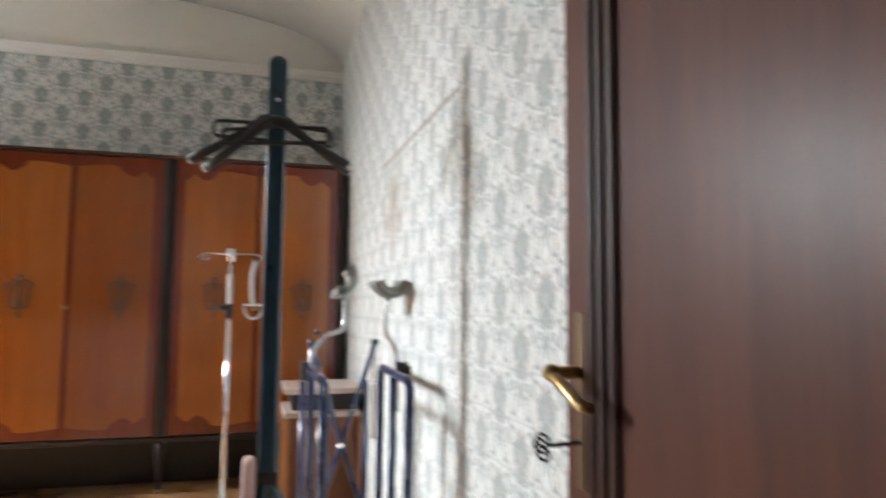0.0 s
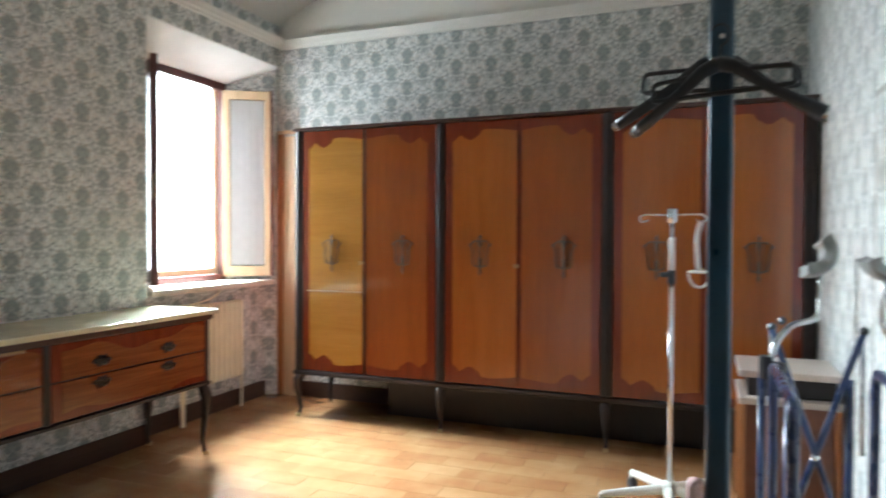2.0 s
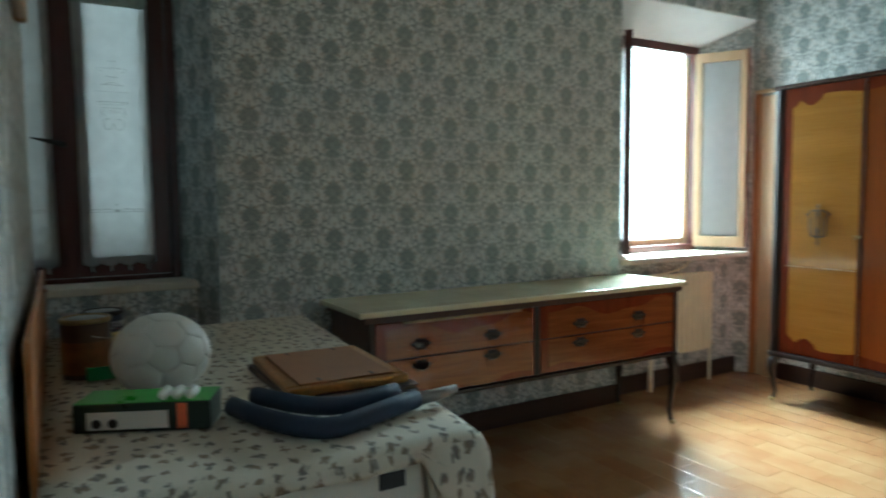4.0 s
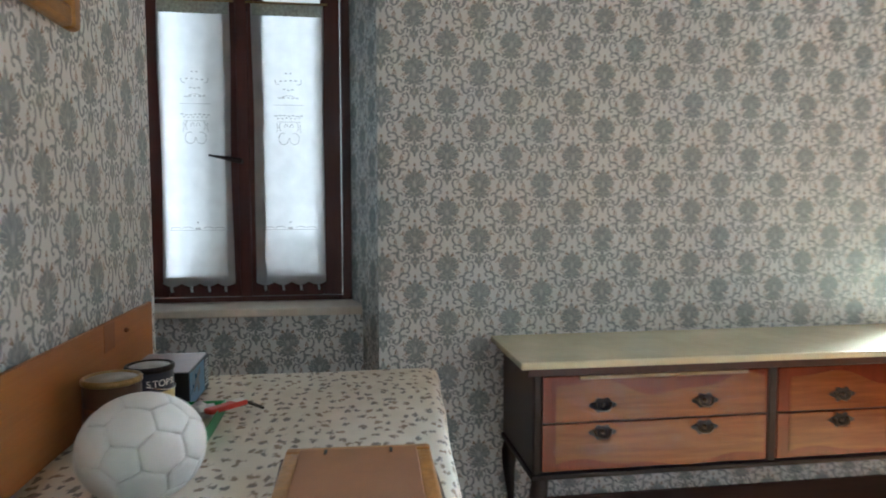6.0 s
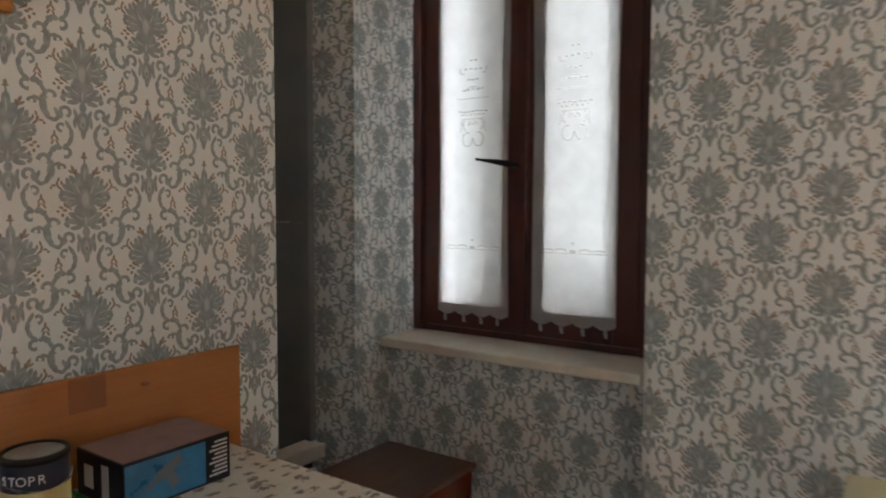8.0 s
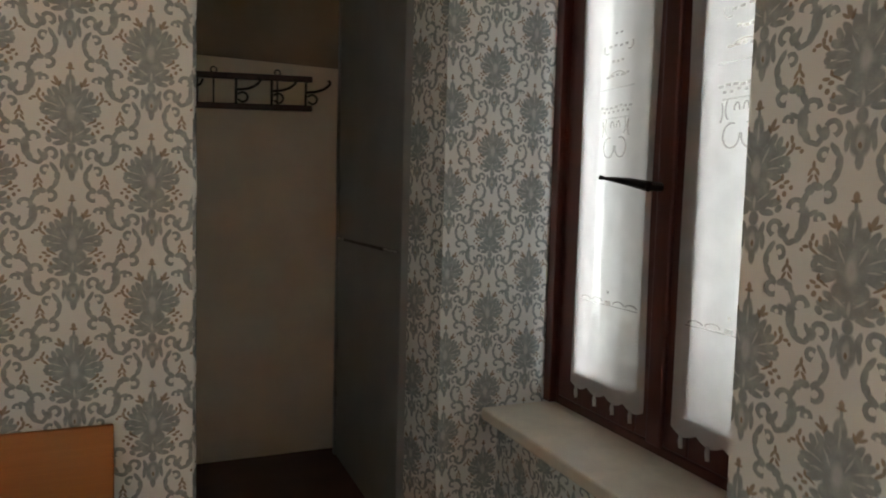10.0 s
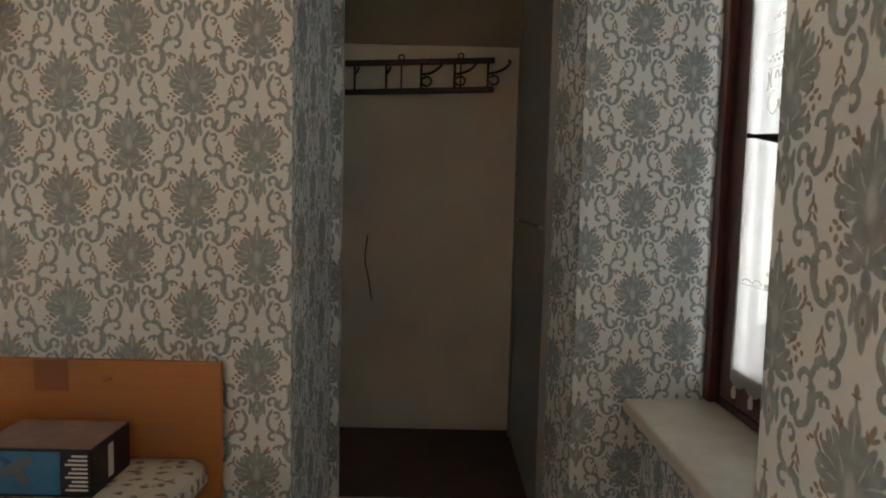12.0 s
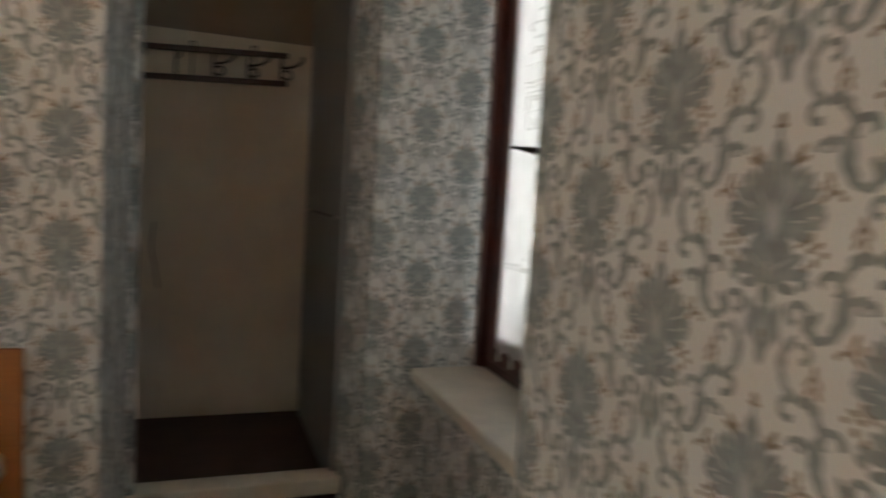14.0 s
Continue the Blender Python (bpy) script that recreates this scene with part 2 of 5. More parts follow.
    nt.links.new(bp.outputs[0], b.inputs["Normal"])
    return m


EAST_WALL = 3.765
PAPER = wallpaper("damask_paper")
# thinner ink paints in the glare of window light along the east wall
PAPER_PALED = wallpaper("glare_paled_damask_paper", 0.68, True)
PLASTER = plain("ceiling_plaster", (0.76, 0.75, 0.70), 0.9, vary=0.05, scale=2.0, bump=0.3, grain=40)
NICHE_PLASTER = plain("niche_plaster", (0.82, 0.75, 0.64), 0.9, vary=0.08, scale=3.0, bump=0.35, grain=45)
REVEAL_WHITE = plain("reveal_white", (0.80, 0.80, 0.78), 0.85, vary=0.05, scale=4, bump=0.3)
GREY_PAINT = plain("grey_paint", (0.29, 0.30, 0.30), 0.45, vary=0.10, scale=5, bump=0.12)
MARBLE = plain("sill_marble", (0.72, 0.66, 0.56), 0.35, vary=0.10, scale=12, bump=0.05)
SKIRT = wood("skirting_dark", (0.035, 0.016, 0.010), (0.075, 0.035, 0.02), 0.45, axis=1, coat=0.1)
NICHE_FLOOR = plain("niche_floor", (0.12, 0.065, 0.05), 0.7, vary=0.2, scale=8)
FRAME_RED = wood("window_frame_wood", (0.055, 0.012, 0.009), (0.11, 0.026, 0.018), 0.35, axis=2, coat=0.2)
PINE = wood("pale_wood", (0.52, 0.36, 0.20), (0.72, 0.55, 0.35), 0.5, axis=2, coat=0.05)
PINE_ORANGE = wood("orange_wood", (0.36, 0.14, 0.045), (0.50, 0.22, 0.08), 0.4, axis=2, coat=0.2)
DOOR_WOOD = wood("door_walnut", (0.060, 0.017, 0.009), (0.125, 0.040, 0.021), 0.6, axis=2, coat=0.30, figure=0.7, coat_rough=0.36)
DOOR_WOOD.node_tree.nodes["Principled BSDF"].inputs["Specular IOR Level"].default_value = 0.12
DOOR_DARK = wood("door_walnut_dark", (0.030, 0.011, 0.007), (0.065, 0.023, 0.014), 0.42, axis=2, coat=0.15)
MAHOGANY = wood("mahogany", (0.115, 0.018, 0.006), (0.215, 0.040, 0.013), 0.22, axis=2, coat=0.7)
VENEER = wood("honey_veneer", (0.30, 0.085, 0.013), (0.43, 0.145, 0.027), 0.2, axis=2, coat=0.8, figure=0.6)
# honey veneer darkened for doors whose grain catches less light
VENEER_DIM = wood("dim_honey_veneer", (0.22, 0.055, 0.010), (0.32, 0.095, 0.018), 0.2, axis=2, coat=0.8, figure=0.6)
# first door's veneer, window light on it painted in as a paler tone
VENEER_LIT = wood("lit_honey_veneer", (0.37, 0.165, 0.025), (0.50, 0.25, 0.044), 0.2, axis=0, coat=0.8, figure=0.5)
BURR = wood("burr_veneer", (0.15, 0.040, 0.011), (0.30, 0.098, 0.027), 0.18, axis=1, coat=0.9, figure=2.2)
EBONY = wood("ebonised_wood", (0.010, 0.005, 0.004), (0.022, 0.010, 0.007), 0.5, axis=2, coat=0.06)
CREAM_TOP = plain("cream_laminate", (0.72, 0.68, 0.47), 0.22, vary=0.08, scale=5, bump=0.04, coat=0.3)
BRASS = plain("old_brass", (0.42, 0.30, 0.14), 0.32, metal=1.0, vary=0.3, scale=60)
PEWTER = plain("worn_silvered_metal", (0.115, 0.085, 0.055), 0.42, metal=0.6, vary=0.3, scale=60)
CHROME = plain("chrome", (0.78, 0.79, 0.80), 0.12, metal=1.0, vary=0.04, bump=0.02)
IRON = plain("black_iron", (0.03, 0.025, 0.022), 0.45, metal=0.7, vary=0.2)
NAVY = plain("navy_enamel", (0.018, 0.035, 0.10), 0.28, vary=0.15, coat=0.5)
TEAL = plain("teal_enamel", (0.008, 0.034, 0.058), 0.30, vary=0.15, coat=0.4)
BLACK_PLASTIC = plain("black_plastic", (0.014, 0.014, 0.016), 0.38, vary=0.2)
GREY_VINYL = plain("grey_vinyl", (0.24, 0.24, 0.225), 0.42, vary=0.12, scale=25)
WHITE_PAINT = plain("white_enamel", (0.78, 0.77, 0.70), 0.35, vary=0.05)
WHITE_PLASTIC = plain("white_plastic", (0.76, 0.75, 0.72), 0.4, vary=0.05)
RADIATOR_PAINT = plain("radiator_cream", (0.90, 0.83, 0.64), 0.42, vary=0.06)
LEATHER = plain("ball_leather", (0.74, 0.73, 0.70), 0.5, vary=0.06, scale=14, bump=0.25, grain=260)
PLYWOOD = wood("hardboard", (0.35, 0.128, 0.032), (0.45, 0.18, 0.050), 0.5, axis=0, coat=0.1, figure=0.5)
PLYWOOD_PATCH = plain("dark_patch", (0.27, 0.10, 0.035), 0.5)
PINK_CLOTH = plain("pink_cloth", (0.62, 0.42, 0.40), 0.9, bump=0.4)


def glass_material():
    m, nt, b = nodes_of("window_glass")
    b.inputs["Transmission Weight"].default_value = 1.0
    b.inputs["Roughness"].default_value = 0.02
    b.inputs["IOR"].default_value = 1.45
    return m


GLASS = glass_material()


def daylight_material(name, strength, colour):
    m, nt, b = nodes_of(name)
    em = nt.nodes.new("ShaderNodeEmission")
    em.inputs[0].default_value = (*colour, 1)
    em.inputs[1].default_value = strength
    nt.links.new(em.outputs[0], nt.nodes["Material Output"].inputs[0])
    return m


def curtain_material(name, thin, thick, clear):
    m, nt, b = nodes_of(name)
    v = coords(nt, (1, 1, 1))
    n = add_node(nt, "ShaderNodeTexNoise", Scale=14.0, Detail=4.0)
    nt.links.new(v, n.inputs["Vector"])
    c = ramp(nt, n.outputs[0], [(0.3, thin), (0.7, thick)])
    dif, tr = nt.nodes.new("ShaderNodeBsdfDiffuse"), nt.nodes.new("ShaderNodeBsdfTranslucent")
    mx, tp, mx2 = nt.nodes.new("ShaderNodeMixShader"), nt.nodes.new("ShaderNodeBsdfTransparent"), nt.nodes.new("ShaderNodeMixShader")
    nt.links.new(c, dif.inputs[0])
    nt.links.new(c, tr.inputs[0])
    mx.inputs[0].default_value = 0.6
    nt.links.new(dif.outputs[0], mx.inputs[1])
    nt.links.new(tr.outputs[0], mx.inputs[2])
    mx2.inputs[0].default_value = clear
    nt.links.new(mx.outputs[0], mx2.inputs[1])
    nt.links.new(tp.outputs[0], mx2.inputs[2])
    nt.links.new(mx2.outputs[0], nt.nodes["Material Output"].inputs[0])
    return m


VOILE = curtain_material("white_voile", (0.78, 0.79, 0.78), (0.88, 0.89, 0.88), 0.10)
NET = curtain_material("dense_white_net", (0.90, 0.90, 0.89), (0.95, 0.95, 0.94), 0.02)
LACE_OPEN = curtain_material("open_thread_rows", (0.93, 0.90, 0.80), (0.95, 0.93, 0.86), 0.85)
LACE = curtain_material("lace_thread", (0.87, 0.76, 0.58), (0.89, 0.81, 0.68), 0.74)


def leaf_print():
    m, nt, b = nodes_of("leaf_print_cotton")
    s = Sums(nt)
    sp, cb = nt.nodes.new("ShaderNodeSeparateXYZ"), nt.nodes.new("ShaderNodeCombineXYZ")
    nt.links.new(coords(nt), sp.inputs[0])
    # the print runs on over the edges: along z on the end falls, along x elsewhere
    nrm, geo = nt.nodes.new("ShaderNodeSeparateXYZ"), nt.nodes.new("ShaderNodeNewGeometry")
    nt.links.new(geo.outputs["True Normal"], nrm.inputs[0])
    ends = s.op("GREATER_THAN", s.op("ABSOLUTE", nrm.outputs[0]), 0.6)
    nt.links.new(s.op("MULTIPLY", s.op("MULTIPLY_ADD", ends, sp.outputs[2], sp.outputs[0]), 0.72), cb.inputs[0])
    nt.links.new(s.op("SUBTRACT", sp.outputs[1], s.op("MULTIPLY", sp.outputs[2], s.op("SUBTRACT", 1.0, ends))), cb.inputs[1])
    v = cb.outputs[0]
    wob = add_node(nt, "ShaderNodeTexNoise", Scale=55.0, Detail=3.0)
    nt.links.new(v, wob.inputs["Vector"])
    mixv = nt.nodes.new("ShaderNodeMix")
    mixv.data_type = "VECTOR"
    mixv.inputs[0].default_value = 0.030
    nt.links.new(v, mixv.inputs[4])
    nt.links.new(wob.outputs["Color"], mixv.inputs[5])
    vor = add_node(nt, "ShaderNodeTexVoronoi", Scale=33.0, Randomness=0.7)
    vor.voronoi_dimensions = "2D"
    nt.links.new(mixv.outputs[1], vor.inputs["Vector"])
    fleck = add_node(nt, "ShaderNodeTexNoise", Scale=150.0, Detail=3.0)
    nt.links.new(v, fleck.inputs["Vector"])
    d = s.op("MULTIPLY_ADD", s.op("SUBTRACT", fleck.outputs[0], 0.5), 0.70, vor.outputs["Distance"])
    mask = ramp(nt, d, [(0.18, (1, 1, 1)), (0.28, (0, 0, 0))])
    hue = add_node(nt, "ShaderNodeTexNoise", Scale=16.0, Detail=1.0)
    nt.links.new(v, hue.inputs["Vector"])
    ink = ramp(nt, hue.outputs[0], [(0.38, (0.27, 0.21, 0.15)), (0.5, (0.21, 0.20, 0.19)), (0.62, (0.33, 0.25, 0.18))])
    base = ramp(nt, hue.outputs[0], [(0.3, (0.66, 0.61, 0.51)), (0.7, (0.74, 0.69, 0.60))])
    mc = nt.nodes.new("ShaderNodeMix")
    mc.data_type = "RGBA"
    nt.links.new(mask, mc.inputs[0])
    nt.links.new(base, mc.inputs[6])
    nt.links.new(ink, mc.inputs[7])
    nt.links.new(mc.outputs[2], b.inputs["Base Color"])
    b.inputs["Roughness"].default_value = 0.85
    bp = add_node(nt, "ShaderNodeBump", Strength=0.2, Distance=0.002)
    nt.links.new(fleck.outputs[0], bp.inputs["Height"])
    nt.links.new(bp.outputs[0], b.inputs["Normal"])
    return m


COTTON = leaf_print()


def terracotta():
    m, nt, b = nodes_of("waxed_terracotta")
    v = coords(nt)
    geo = nt.nodes.new("ShaderNodeNewGeometry")
    inf = nt.nodes.new("ShaderNodeObjectInfo")
    s = Sums(nt)
    n1 = add_node(nt, "ShaderNodeTexNoise", Scale=3.6, Detail=6.0, Roughness=0.56)
    n2 = add_node(nt, "ShaderNodeTexNoise", Scale=55.0, Detail=4.0)
    nt.links.new(geo.outputs["Position"], n1.inputs["Vector"])
    nt.links.new(geo.outputs["Position"], n2.inputs["Vector"])
    f = s.op("ADD", s.op("MULTIPLY_ADD", n1.outputs[0], 0.34, 0.29), s.op("MULTIPLY", inf.outputs["Random"], 0.08))
    f = s.op("ADD", f, s.op("MULTIPLY", geo.outputs["Random Per Island"], 0.08))
    c = ramp(nt, f, [(0.18, (0.17, 0.058, 0.020)), (0.50, (0.37, 0.185, 0.078)), (0.82, (0.60, 0.41, 0.21))])
    nt.links.new(c, b.inputs["Base Color"])
    mr = add_node(nt, "ShaderNodeMapRange")
    mr.inputs["To Min"].default_value, mr.inputs["To Max"].default_value = 0.10, 0.34
    nt.links.new(n1.outputs[0], mr.inputs["Value"])
    nt.links.new(mr.outputs[0], b.inputs["Roughness"])
    b.inputs["Coat Weight"].default_value = 0.6
    b.inputs["Coat Roughness"].default_value = 0.20
    bp = add_node(nt, "ShaderNodeBump", Strength=0.18, Distance=0.003)
    nt.links.new(s.op("ADD", n2.outputs[0], s.op("MULTIPLY", n1.outputs[0], 2.0)), bp.inputs["Height"])
    nt.links.new(bp.outputs[0], b.inputs["Normal"])
    return m


TERRACOTTA = terracotta()
GROUT = plain("floor_joint", (0.24, 0.12, 0.055), 0.55)


# ---- mesh helpers ----
WORLD_OF = {}


def mesh_object(name, bm, material, smooth=False):
    me = bpy.data.meshes.new(name)
    bmesh.ops.recalc_face_normals(bm, faces=bm.faces)
    if smooth:
        for f in bm.faces:
            f.smooth = True
    bm.to_mesh(me)
    bm.free()
    me.materials.append(material)
    return new(name, me)


def structure(name, bm, material, label="", smooth=False):
    return tagged(mesh_object(name, bm, material, smooth), label=label, kind="structure")


def thing(name, loc, label, category, group=""):
    e = new(name)
    e.empty_display_size = 0.1
    e.location = loc
    WORLD_OF[e] = Matrix.Translation(loc)
    return tagged(e, label, category, group)


def part(name, bm, material, parent, label="", smooth=False):
    ob = mesh_object(name, bm, material, smooth) if isinstance(bm, bmesh.types.BMesh) else new(name, bm)
    ob.parent = parent
    ob.matrix_parent_inverse = WORLD_OF.get(parent, Matrix()).inverted()
    WORLD_OF[ob] = Matrix()
    return tagged(ob, label)


def bx(x0, x1, y0, y1, z0, z1, bev=0.0025, m=None):
    bm = bmesh.new()
    bmesh.ops.create_cube(bm, size=1)
    bmesh.ops.scale(bm, vec=(x1 - x0, y1 - y0, z1 - z0), verts=bm.verts)
    if bev:
        bmesh.ops.bevel(bm, geom=bm.edges[:], offset=bev, segments=2, affect="EDGES", profile=0.5)
    bmesh.ops.translate(bm, vec=((x0 + x1) / 2, (y0 + y1) / 2, (z0 + z1) / 2), verts=bm.verts)
    if m:
        bmesh.ops.transform(bm, matrix=m, verts=bm.verts)
    return bm


def joined(*bms):
    out = bmesh.new()
    for b in bms:
        me = bpy.data.meshes.new("tmp")
        b.to_mesh(me)
        out.from_mesh(me)
        bpy.data.meshes.remove(me)
        b.free()
    return out


def moved(bm, m):
    bmesh.ops.transform(bm, matrix=m, verts=bm.verts)
    return bm


def tube(points, r, n=10, radii=None, closed=False):
    """A round bar along points, with its own end caps."""
    bm = bmesh.new()
    pts = [Vector(p) for p in points]
    k = len(pts)
    rings, nrm = [], None
    for i, p in enumerate(pts):
        a = pts[(i - 1) % k] if (i or closed) else p
        b = pts[(i + 1) % k] if (i < k - 1 or closed) else p
        t = (b - a).normalized()
        if nrm is None:
            nrm = t.orthogonal().normalized()
        nrm = (nrm - t * nrm.dot(t)).normalized()
        bi = t.cross(nrm)
        rr = radii[i] if radii else r
        rings.append([bm.verts.new(p + (nrm * math.cos(2 * math.pi * j / n) + bi * math.sin(2 * math.pi * j / n)) * rr) for j in range(n)])
    for i in range(k if closed else k - 1):
        q, w = rings[i], rings[(i + 1) % k]
        for j in range(n):
            bm.faces.new((q[j], q[(j + 1) % n], w[(j + 1) % n], w[j]))
    if not closed:
        bm.faces.new(rings[0][::-1])
        bm.faces.new(rings[-1])
    return bm


def bent(points, radius=0.03, steps=5):
    """Rounds the corners of a line of points."""
    pts = [Vector(p) for p in points]
    out = [pts[0]]
    for i in range(1, len(pts) - 1):
        a, p, b = pts[i - 1], pts[i], pts[i + 1]
        ra = min(radius, (a - p).length * 0.45)
        rb = min(radius, (b - p).length * 0.45)
        s, e = p + (a - p).normalized() * ra, p + (b - p).normalized() * rb
        for j in range(steps + 1):
            t = j / steps
            out.append(s * (1 - t) ** 2 + p * 2 * t * (1 - t) + e * t * t)
    out.append(pts[-1])
    return out


def lathe(profile, at=(0, 0, 0), n=24):
    bm = bmesh.new()
    rings = []
    for r, z in profile:
        rings.append([bm.verts.new((at[0] + r * math.cos(2 * math.pi * j / n), at[1] + r * math.sin(2 * math.pi * j / n), at[2] + z)) for j in range(n)])
    for q, w in zip(rings, rings[1:]):
        for j in range(n):
            bm.faces.new((q[j], q[(j + 1) % n], w[(j + 1) % n], w[j]))
    bm.faces.new(rings[0][::-1])
    bm.faces.new(rings[-1])
    return bm


def prism(outline, lo, hi, axis):
    """Extrudes a flat outline along an axis (0 x, 1 y, 2 z); the outline's two numbers are the other axes in order."""
    bm = bmesh.new()

    def at(p, h):
        q = list(p)
        q.insert(axis, h)
        return bm.verts.new(q)

    a, b = [at(p, lo) for p in outline], [at(p, hi) for p in outline]
    bm.faces.new(a)
    bm.faces.new(b[::-1])
    k = len(outline)
    for i in range(k):
        bm.faces.new((a[i], a[(i + 1) % k], b[(i + 1) % k], b[i]))
    return bm


def ball(c, r, seg=16, squash=1.0):
    bm = bmesh.new()
    bmesh.ops.create_uvsphere(bm, u_segments=seg, v_segments=max(6, seg // 2), radius=r)
    bmesh.ops.scale(bm, vec=(1, 1, squash), verts=bm.verts)
    bmesh.ops.translate(bm, vec=c, verts=bm.verts)
    return bm


# ---- the room: walls, ceiling, floor ----
EAST, NORTH, TOP = EAST_WALL, 4.61, 3.45
structure("floor", bx(-0.5, 4.3, -1.75, 4.9, -0.12, -0.006, 0), GROUT, "worn waxed terracotta floor of small rectangular tiles")

pier = prism([(0.03, 0.708), (0.03, 3.206), (-0.30, 3.50), (-0.45, 3.50), (-0.45, 0.60), (-0.36, 0.60)], -0.1, TOP, 2)
nwest = prism([(0, 4.56), (0, 4.75), (-0.45, 4.75), (-0.45, 4.33), (-0.30, 4.33)], -0.1, TOP, 2)
par_a = bx(-0.45, -0.08, 3.2, 4.6, -0.1, 0.89, 0)
swest = prism([(0, -0.35), (0.045, -0.50), (0.03, -0.515), (0.02, -1.60), (-0.45, -1.60), (-0.45, -0.35)], -0.1, TOP, 2)
par_b = bx(-0.45, -0.19, -0.36, 0.70, -0.1, 0.915, 0)
lint_b = bx(-0.45, 0.03, -0.349, 0.699, 2.62, TOP, 0)
structure("wall_west", joined(pier, nwest, par_a, swest, par_b, lint_b), PAPER, "wall covered in faded grey-blue damask paper")
structure("wall_west_lintel", prism([(0.03, 2.614), (0.03, TOP), (-0.45, TOP), (-0.45, 2.42), (-0.30, 2.46)], 3.207, 4.559, 1), PAPER,
          "papered wall above the open window")
structure("window_soffit", prism([(0.026, 2.6075), (0.026, 2.6120), (-0.298, 2.4585), (-0.298, 2.454)], 3.212, 4.555, 1), REVEAL_WHITE,
          "white plastered soffit over the window")

structure("wall_north", bx(-0.45, 4.2, NORTH, 4.9, -0.1, TOP, 0), PAPER, "wall covered in faded grey-blue damask paper")
structure("wall_east", bx(EAST, 4.2, -0.5, NORTH, -0.1, TOP, 0), PAPER_PALED, "wall covered in worn damask paper paled for glare, with a brown blotch")
south = prism([(0.667, 0), (2.78, 0), (2.78, -0.51), (0.636, -0.51), (0.636, -0.475), (0.660, -0.475)], -0.1, TOP, 2)
over_door = bx(2.78, EAST, -0.5, 0, 2.12, TOP, 0)
structure("wall_south", joined(south, over_door), PAPER, "wall covered in faded grey-blue damask paper")
over_niche = bx(0.0, 0.70, -0.62, -0.515, 2.62, TOP, 0)
under_niche = bx(-0.02, 0.70, -1.5, -0.515, -0.1, 0.46, 0)
structure("wall_niche", joined(over_niche, under_niche), PAPER, "papered wall round the raised niche")

structure("niche_back", bx(0.0, 1.30, -1.52, -1.39, 0.4, 2.075, 0), NICHE_PLASTER, "stained beige plaster at the back of the niche")
# above 2.075 m the back is a darker brown than below
structure("niche_back_upper", bx(0.0, 1.30, -1.52, -1.386, 2.075, 2.6, 0), plain("niche_plaster_upper", (0.33, 0.27, 0.21), 0.9, vary=0.12, scale=3), "darker plaster high in the niche")
structure("niche_side", bx(1.20, 1.32, -1.5, -0.5, 0.4, 2.6, 0), NICHE_PLASTER, "beige plaster side of the niche")
structure("niche_ceiling", bx(0.0, 1.30, -1.5, -0.52, 2.60, 2.70, 0), NICHE_PLASTER, "dark plaster ceiling of the niche")
structure("niche_floor", bx(0.0, 1.30, -1.5, -0.54, 0.40, 0.482, 0), NICHE_FLOOR, "dark dusty floor of the raised niche")
structure("niche_threshold", bx(0.03, 0.668, -0.56, -0.47, 0.515, 0.570, 0.006), MARBLE, "worn pale stone threshold of the niche")

structure("corridor_wall", joined(bx(2.1, 4.3, -1.75, -1.65, -0.1, 3.0, 0), bx(2.1, 2.2, -1.65, -0.5, -0.1, 3.0, 0),
                                  bx(4.2, 4.3, -1.65, -0.5, -0.1, 3.0, 0)), PLASTER, "plain plaster corridor wall")
structure("corridor_ceiling", bx(2.1, 4.3, -1.75, -0.5, 3.0, 3.1, 0), PLASTER, "plain plaster corridor ceiling")


def vault():
    bm = bmesh.new()
    k, rows = 40, []
    for y in (-0.55, 4.75):
        row = []
        for i in range(k + 1):
            u = -math.cos(math.pi * i / k)
            x = EAST / 2 + u * (EAST / 2 + 0.02)
            z = 2.80 + 0.46 * (max(0.0, 1 - abs(u) ** 2.3)) ** (1 / 2.3)
            row.append(bm.verts.new((x, y, z)))
        rows.append(row)
    for i in range(k):
        bm.faces.new((rows[0][i], rows[0][i + 1], rows[1][i + 1], rows[1][i]))
    geom = bmesh.ops.extrude_face_region(bm, geom=bm.faces[:])
    bmesh.ops.translate(bm, vec=(0, 0, 0.25), verts=[g for g in geom["geom"] if isinstance(g, bmesh.types.BMVert)])
    return bm


structure("ceiling", vault(), PLASTER, "white plastered barrel vault", smooth=True)


def lunette(y0, y1):
    """The white end wall of the vault, above the moulding."""
    k = 36
    pts = [(0.0, 2.80)]
    for i in range(k + 1):
        u = -math.cos(math.pi * i / k)
        pts.append((EAST / 2 + u * EAST / 2, 2.805 + 0.47 * (max(0.0, 1 - abs(u) ** 2.3)) ** (1 / 2.3)))
    pts.append((EAST, 2.80))
    return prism(pts, y0, y1, 1)


structure("lunette_north", lunette(NORTH - 0.012, NORTH + 0.1), PLASTER, "white plastered end wall of the vault")
moulding = [(0.0, 2.755), (-0.018, 2.757), (-0.022, 2.775), (-0.034, 2.785), (-0.040, 2.805), (-0.048, 2.82), (-0.048, 2.832), (0.0, 2.838)]
structure("cornice_north", prism([(NORTH + a, z) for a, z in moulding], 0.0, EAST, 0), PLASTER, "white plaster cornice")
structure("cornice_west", prism([(0.03 - a, z) for a, z in moulding] + [(0.0, 2.838), (0.0, 2.755)], 0.0, NORTH - 0.05, 1), PLASTER, "white plaster cornice")

